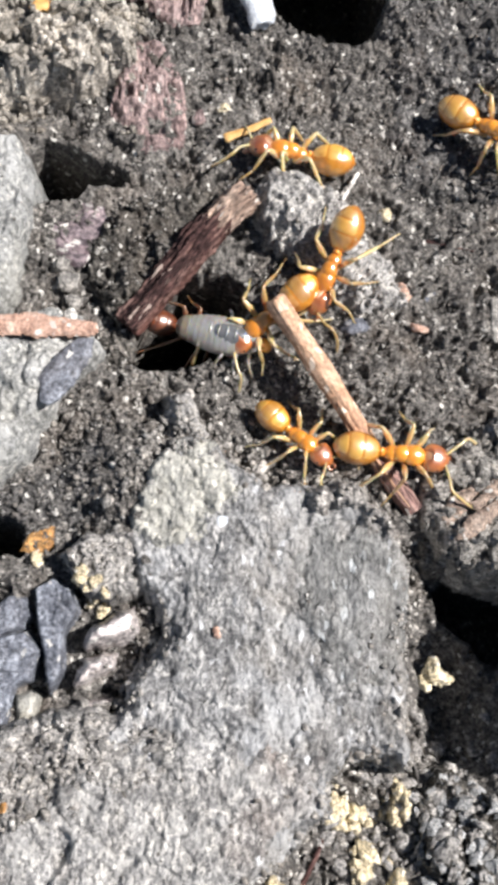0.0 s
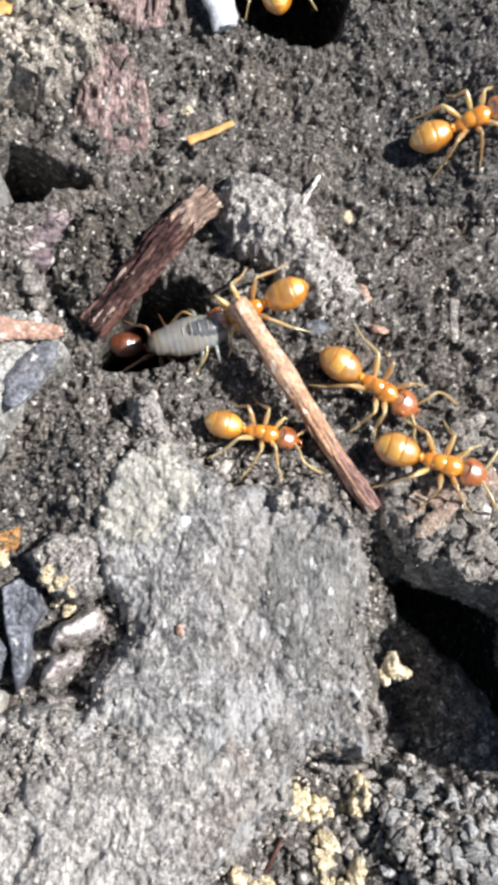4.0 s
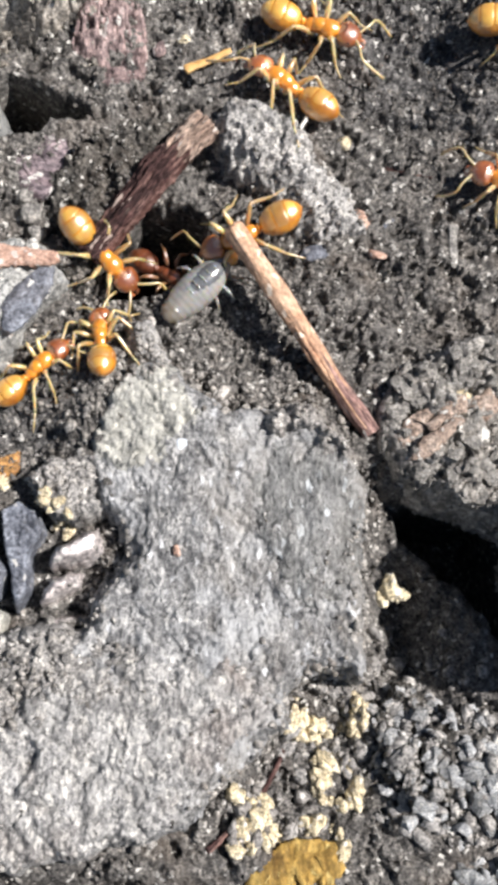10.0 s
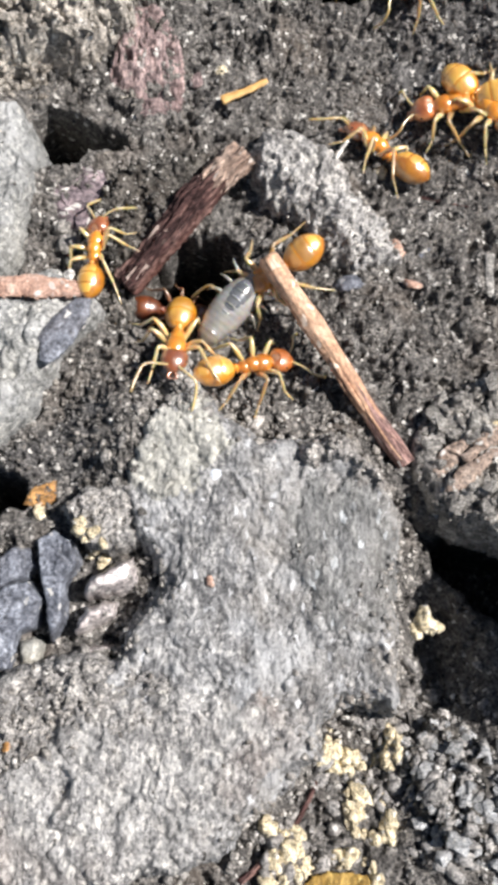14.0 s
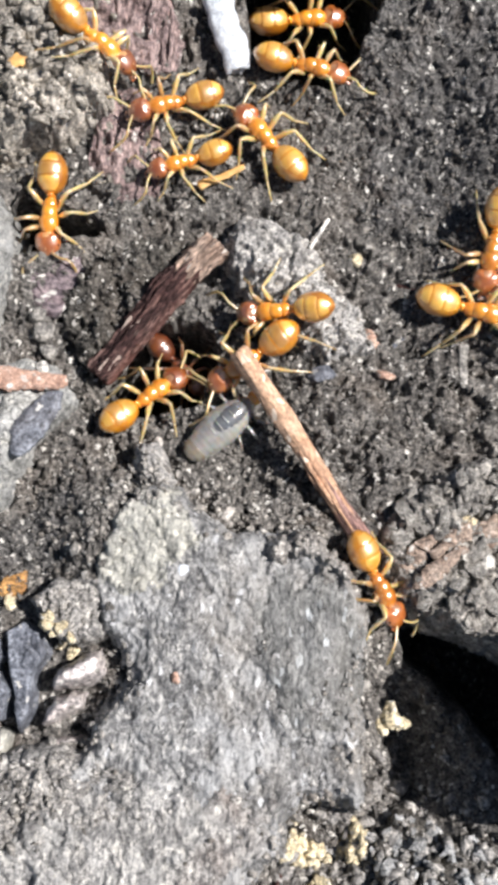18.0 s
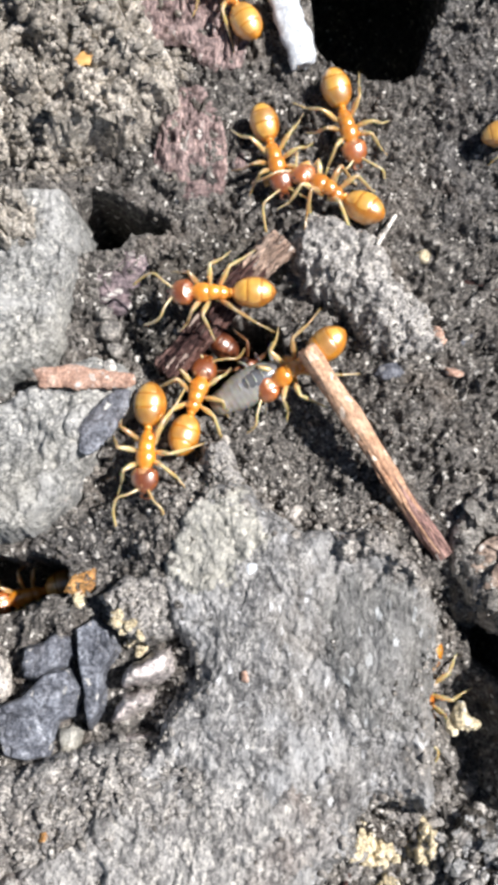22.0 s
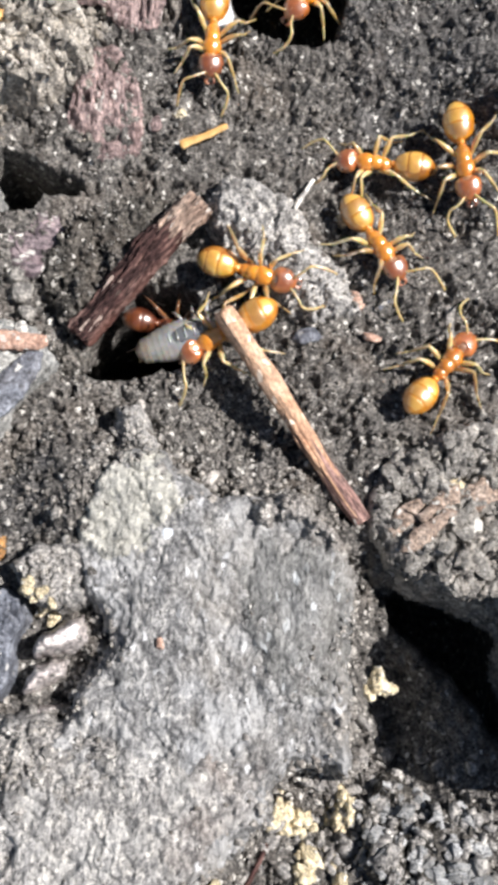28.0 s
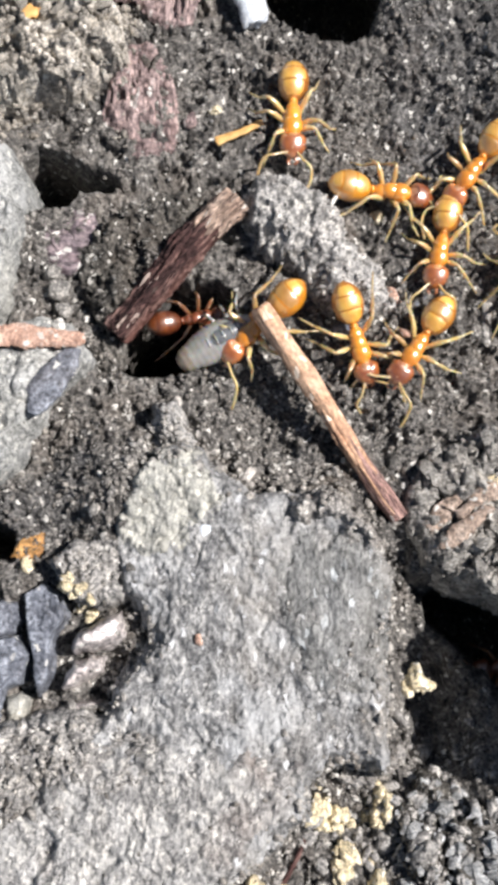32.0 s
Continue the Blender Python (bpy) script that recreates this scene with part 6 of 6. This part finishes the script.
GRUB = [(0, -0.55, 3.15, -16), (1, -0.26, 3.16, -3), (2, -0.33, 3.12, -1), (3, -0.37, 3.23, 9), (3.5, -0.38, 3.19, 10), (5.5, -0.12, 3.22, 17), (6, -0.36, 3.15, 4), (7, -0.54, 3.05, 8), (8, -0.31, 3.20, 7), (9, -0.04, 2.48, 42), (10, -0.11, 2.44, 42), (11, -0.09, 2.72, 47), (12, -0.13, 2.66, 47), (13, -0.11, 2.64, 51), (13.5, -0.12, 2.66, 51), (15.5, -0.28, 2.86, 46), (16, -0.18, 2.86, 42), (17, -0.03, 2.48, 32), (18, 0.33, 1.93, 41), (19, 0.33, 1.95, 46), (20, 0.04, 2.23, 47), (21, -0.30, 2.74, 42), (22, -0.71, 3.02, 30), (23, -0.49, 3.02, 22), (24, -0.40, 3.05, 27), (25, -0.33, 3.10, 33), (26, -0.47, 3.31, 7), (26.5, -0.44, 3.33, 9), (28.5, -0.33, 3.29, 20), (29, -0.30, 3.20, 18), (30, -0.31, 3.38, 25), (31, -0.23, 2.89, 40), (32, -0.32, 3.17, 31)]
LABELS = {
    "holder": "amber worker ant gripping a pale grub", "nest_ant": "dark amber worker ant climbing out of the nest hole",
    "rock_ant": "large honey-yellow worker ant beside the pale stick", "burrow_ant": "dark reddish ant inside the nest hole",
    "cave_ant": "dark red ant in a shaded hole",
}


def keyed(rows, t):
    """Place and heading at a time between the rows, gliding."""
    ts = [r[0] for r in rows]
    if t <= ts[0]:
        return rows[0][1:4]
    if t >= ts[-1]:
        return rows[-1][1:4]
    k = next(i for i in range(len(ts) - 1) if ts[i] <= t <= ts[i + 1])
    u = (t - ts[k]) / (ts[k + 1] - ts[k])
    a, b = rows[max(k - 1, 0)], rows[min(k + 2, len(rows) - 1)]
    p, q = rows[k], rows[k + 1]
    out = []
    for c in (1, 2, 3):
        h = q[0] - p[0]
        m0 = (q[c] - a[c]) / max(q[0] - a[0], 1e-6)
        m1 = (b[c] - p[c]) / max(b[0] - p[0], 1e-6)
        lim = 2.5 * abs(q[c] - p[c]) / h
        m0, m1 = max(-lim, min(lim, m0)), max(-lim, min(lim, m1))
        out.append((2 * u ** 3 - 3 * u ** 2 + 1) * p[c] + (u ** 3 - 2 * u ** 2 + u) * h * m0 + (3 * u * u - 2 * u ** 3) * q[c] + (u ** 3 - u ** 2) * h * m1)
    return out


ROLLS = {  # seconds and degrees: ants that show their side on steep ground
    "clod_ant": [(0, 0), (12.2, 0), (13, 50), (13.5, 45), (15.5, 20), (16.5, 0), (32, 0)],
    "amber_ant": [(0, 0), (24.2, 0), (25, -50), (26, -60), (26.5, -60), (28, 0), (32, 0)],
}


def body_poses(rows, pitch, lift, lowest, sunk=(), twig=False, rolls=((0, 0), (32, 0))):
    """Times and poses of a body that follows the relief, every quarter second."""
    times = [k / 4 for k in range(0, 129)]
    at = [keyed(rows, t) for t in times]
    x, y, a = (np.array([p[c] for p in at]) for c in range(3))
    ca, sa = np.cos(np.radians(a)), np.sin(np.radians(a))
    fore, aft = surface(x + 0.9 * ca, y + 0.9 * sa, twig), surface(x - 0.9 * ca, y - 0.9 * sa, twig)
    left, right = surface(x - 0.7 * sa, y + 0.7 * ca, twig), surface(x + 0.7 * sa, y - 0.7 * ca, twig)
    mid = surface(x, y, twig)
    fore, aft, left, right, mid = (np.maximum(v, lowest) for v in (fore, aft, left, right, mid))
    for start, end, floor in sunk:
        low = (np.array(times) > start) & (np.array(times) < end)
        fore, aft, left, right, mid = (np.where(low, np.minimum(v, floor), v) for v in (fore, aft, left, right, mid))
    z = np.maximum(0.5 * mid + 0.125 * (fore + aft + left + right), 0.35 * np.maximum(fore, aft) + 0.65 * np.minimum(fore, aft)) + 0.12 + lift
    kernel = np.array([1, 2, 3, 2, 1]) / 9
    smooth = lambda v: np.convolve(np.pad(v, 2, "edge"), kernel, "valid")
    z = smooth(z)
    tilt = smooth(np.degrees(np.arctan2(fore - aft, 1.8)))
    lean = smooth(np.degrees(np.arctan2(left - right, 1.4)))
    roll = np.interp(times, [r[0] for r in rolls], [r[1] for r in rolls])
    poses = []
    for k, t in enumerate(times):
        m = Matrix.Translation(Vector((x[k], y[k], z[k])) * MM) @ Euler((0, 0, radians(a[k]))).to_matrix().to_4x4()
        m = m @ Euler((radians(max(-30, min(30, lean[k])) + roll[k]), radians(pitch - max(-38, min(38, tilt[k]))), 0)).to_matrix().to_4x4()
        poses.append((t, m))
    speed = np.hypot(np.gradient(x), np.gradient(y)) * 4
    return poses, speed, a


MOVERS = []
SIZES = {"small_ant": 0.8, "burrow_ant": 0.76, "low_ant": 0.78, "nest_ant": 0.88, "clod_ant": 0.88, "wandering_ant": 0.9, "amber_ant": 0.88, "late_ant": 0.86, "cave_ant": 0.85, "hole_ant": 0.9}


def build_ants():
    for k, (name, (rows, pitch)) in enumerate(ANTS.items()):
        label = LABELS.get(name, "amber-yellow worker ant walking on the soil")
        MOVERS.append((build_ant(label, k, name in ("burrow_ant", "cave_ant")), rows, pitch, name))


def motions():
    for n, ((ant, limbs, antennae, head), rows, pitch, name) in enumerate(MOVERS):
        lift = 0.1 if name == "holder" else 0.0
        poses, speed, turn = body_poses(rows, pitch, lift, {"cave_ant": -3.3, "burrow_ant": -2.0, "small_ant": -10, "nest_ant": -10, "left_ant": -0.9, "shaded_ant": -0.9}.get(name, -0.7),
                                        {"nest_ant": ((-1, 9.8, -9.0), (18.6, 24.0, -1.9)), "small_ant": ((12.9, 33, -9.0),), "burrow_ant": ((-1, 33, -1.2),), "cave_ant": ((0, 33, -3.2),), "crater_ant": ((14, 25.5, -2.2),), "shaded_ant": ((21.6, 33, -4.6),), "left_ant": ((22.6, 33, -4.6),)}.get(name, ()),
                                        name in ("clod_ant", "amber_ant", "low_ant", "left_ant", "far_ant", "late_ant", "right_ant"), ROLLS.get(name, ((0, 0), (32, 0))))
        ant.scale = (SIZES.get(name, 0.94),) * 3
        walk(ant, poses)
        phase, phases = n * 1.3, []
        for v in speed:
            phase += 0.25 * (1.2 + 6.0 * min(v, 4.0) / 4.0)
            phases.append((phase, min(1.0, 0.2 + v / 2.0)))
        for leg, side, k in limbs:
            base = leg.location.copy()
            off = 0 if (k + (side > 0)) % 2 else math.pi
            steps = []
            for (t, _), (ph, amp) in zip(poses, phases):
                swing, rise = math.sin(ph * 2 + off), max(0.0, math.cos(ph * 2 + off))
                steps.append((t, Matrix.Translation(base) @ Euler((radians(7 * rise * amp * side), 0, radians(17 * swing * amp * side))).to_matrix().to_4x4()))
            walk(leg, steps)
        for feeler, side in antennae:
            base = feeler.location.copy()
            walk(feeler, [(t, Matrix.Translation(base) @ Euler((0, radians(14 * math.sin(ph * 1.7 + side)), radians(16 * side * math.sin(ph + 2 * side)))).to_matrix().to_4x4())
                          for (t, _), (ph, amp) in zip(poses, phases)])
    rows = []
    for k in range(0, 129):
        x, y, a = keyed(GRUB, k / 4)
        ends = surface([x - 0.7 * math.cos(radians(a)), x], [y - 0.7 * math.sin(radians(a)), y])
        z = max(0.0, float(max(ends)) + 0.55) + 0.04 * math.sin(k * 0.9)
        rows.append((k / 4, Matrix.Translation(Vector((x, y, z)) * MM) @ Euler((radians(5 * math.sin(k * 0.7)), radians(-8), radians(a))).to_matrix().to_4x4()))
    walk(grub, rows)


build_ground()
build_stones()
build_litter()
grub = build_grub()
build_ants()
scatter("soil_crumbs", 15000, (0.025, 0.095), (-9.5, -11.5, 9.5, 15.5), M_CRUMB, "loose grey-brown soil crumbs of all sizes", 1, 0.02)
scatter("clod_crumbs", 2200, (0.05, 0.18), (-8.0, 9.0, -2.6, 16.5), M_BROKEN, "beige-grey crumbs on the broken clod", 2, -0.05)
scatter("dark_crumbs", 1500, (0.05, 0.2), (0.5, -12.0, 9.0, -6.5), M_PALE, "grey flaky crumbs below the large stone", 3, -0.2, None, True)
scatter("rim_crumbs", 2000, (0.03, 0.13), (0, 0, 1, 1), M_CLOD, "soil crumbs gathered along the edge of the stone", 4, -0.1, STONES[0][1])
build_pieces()
motions()
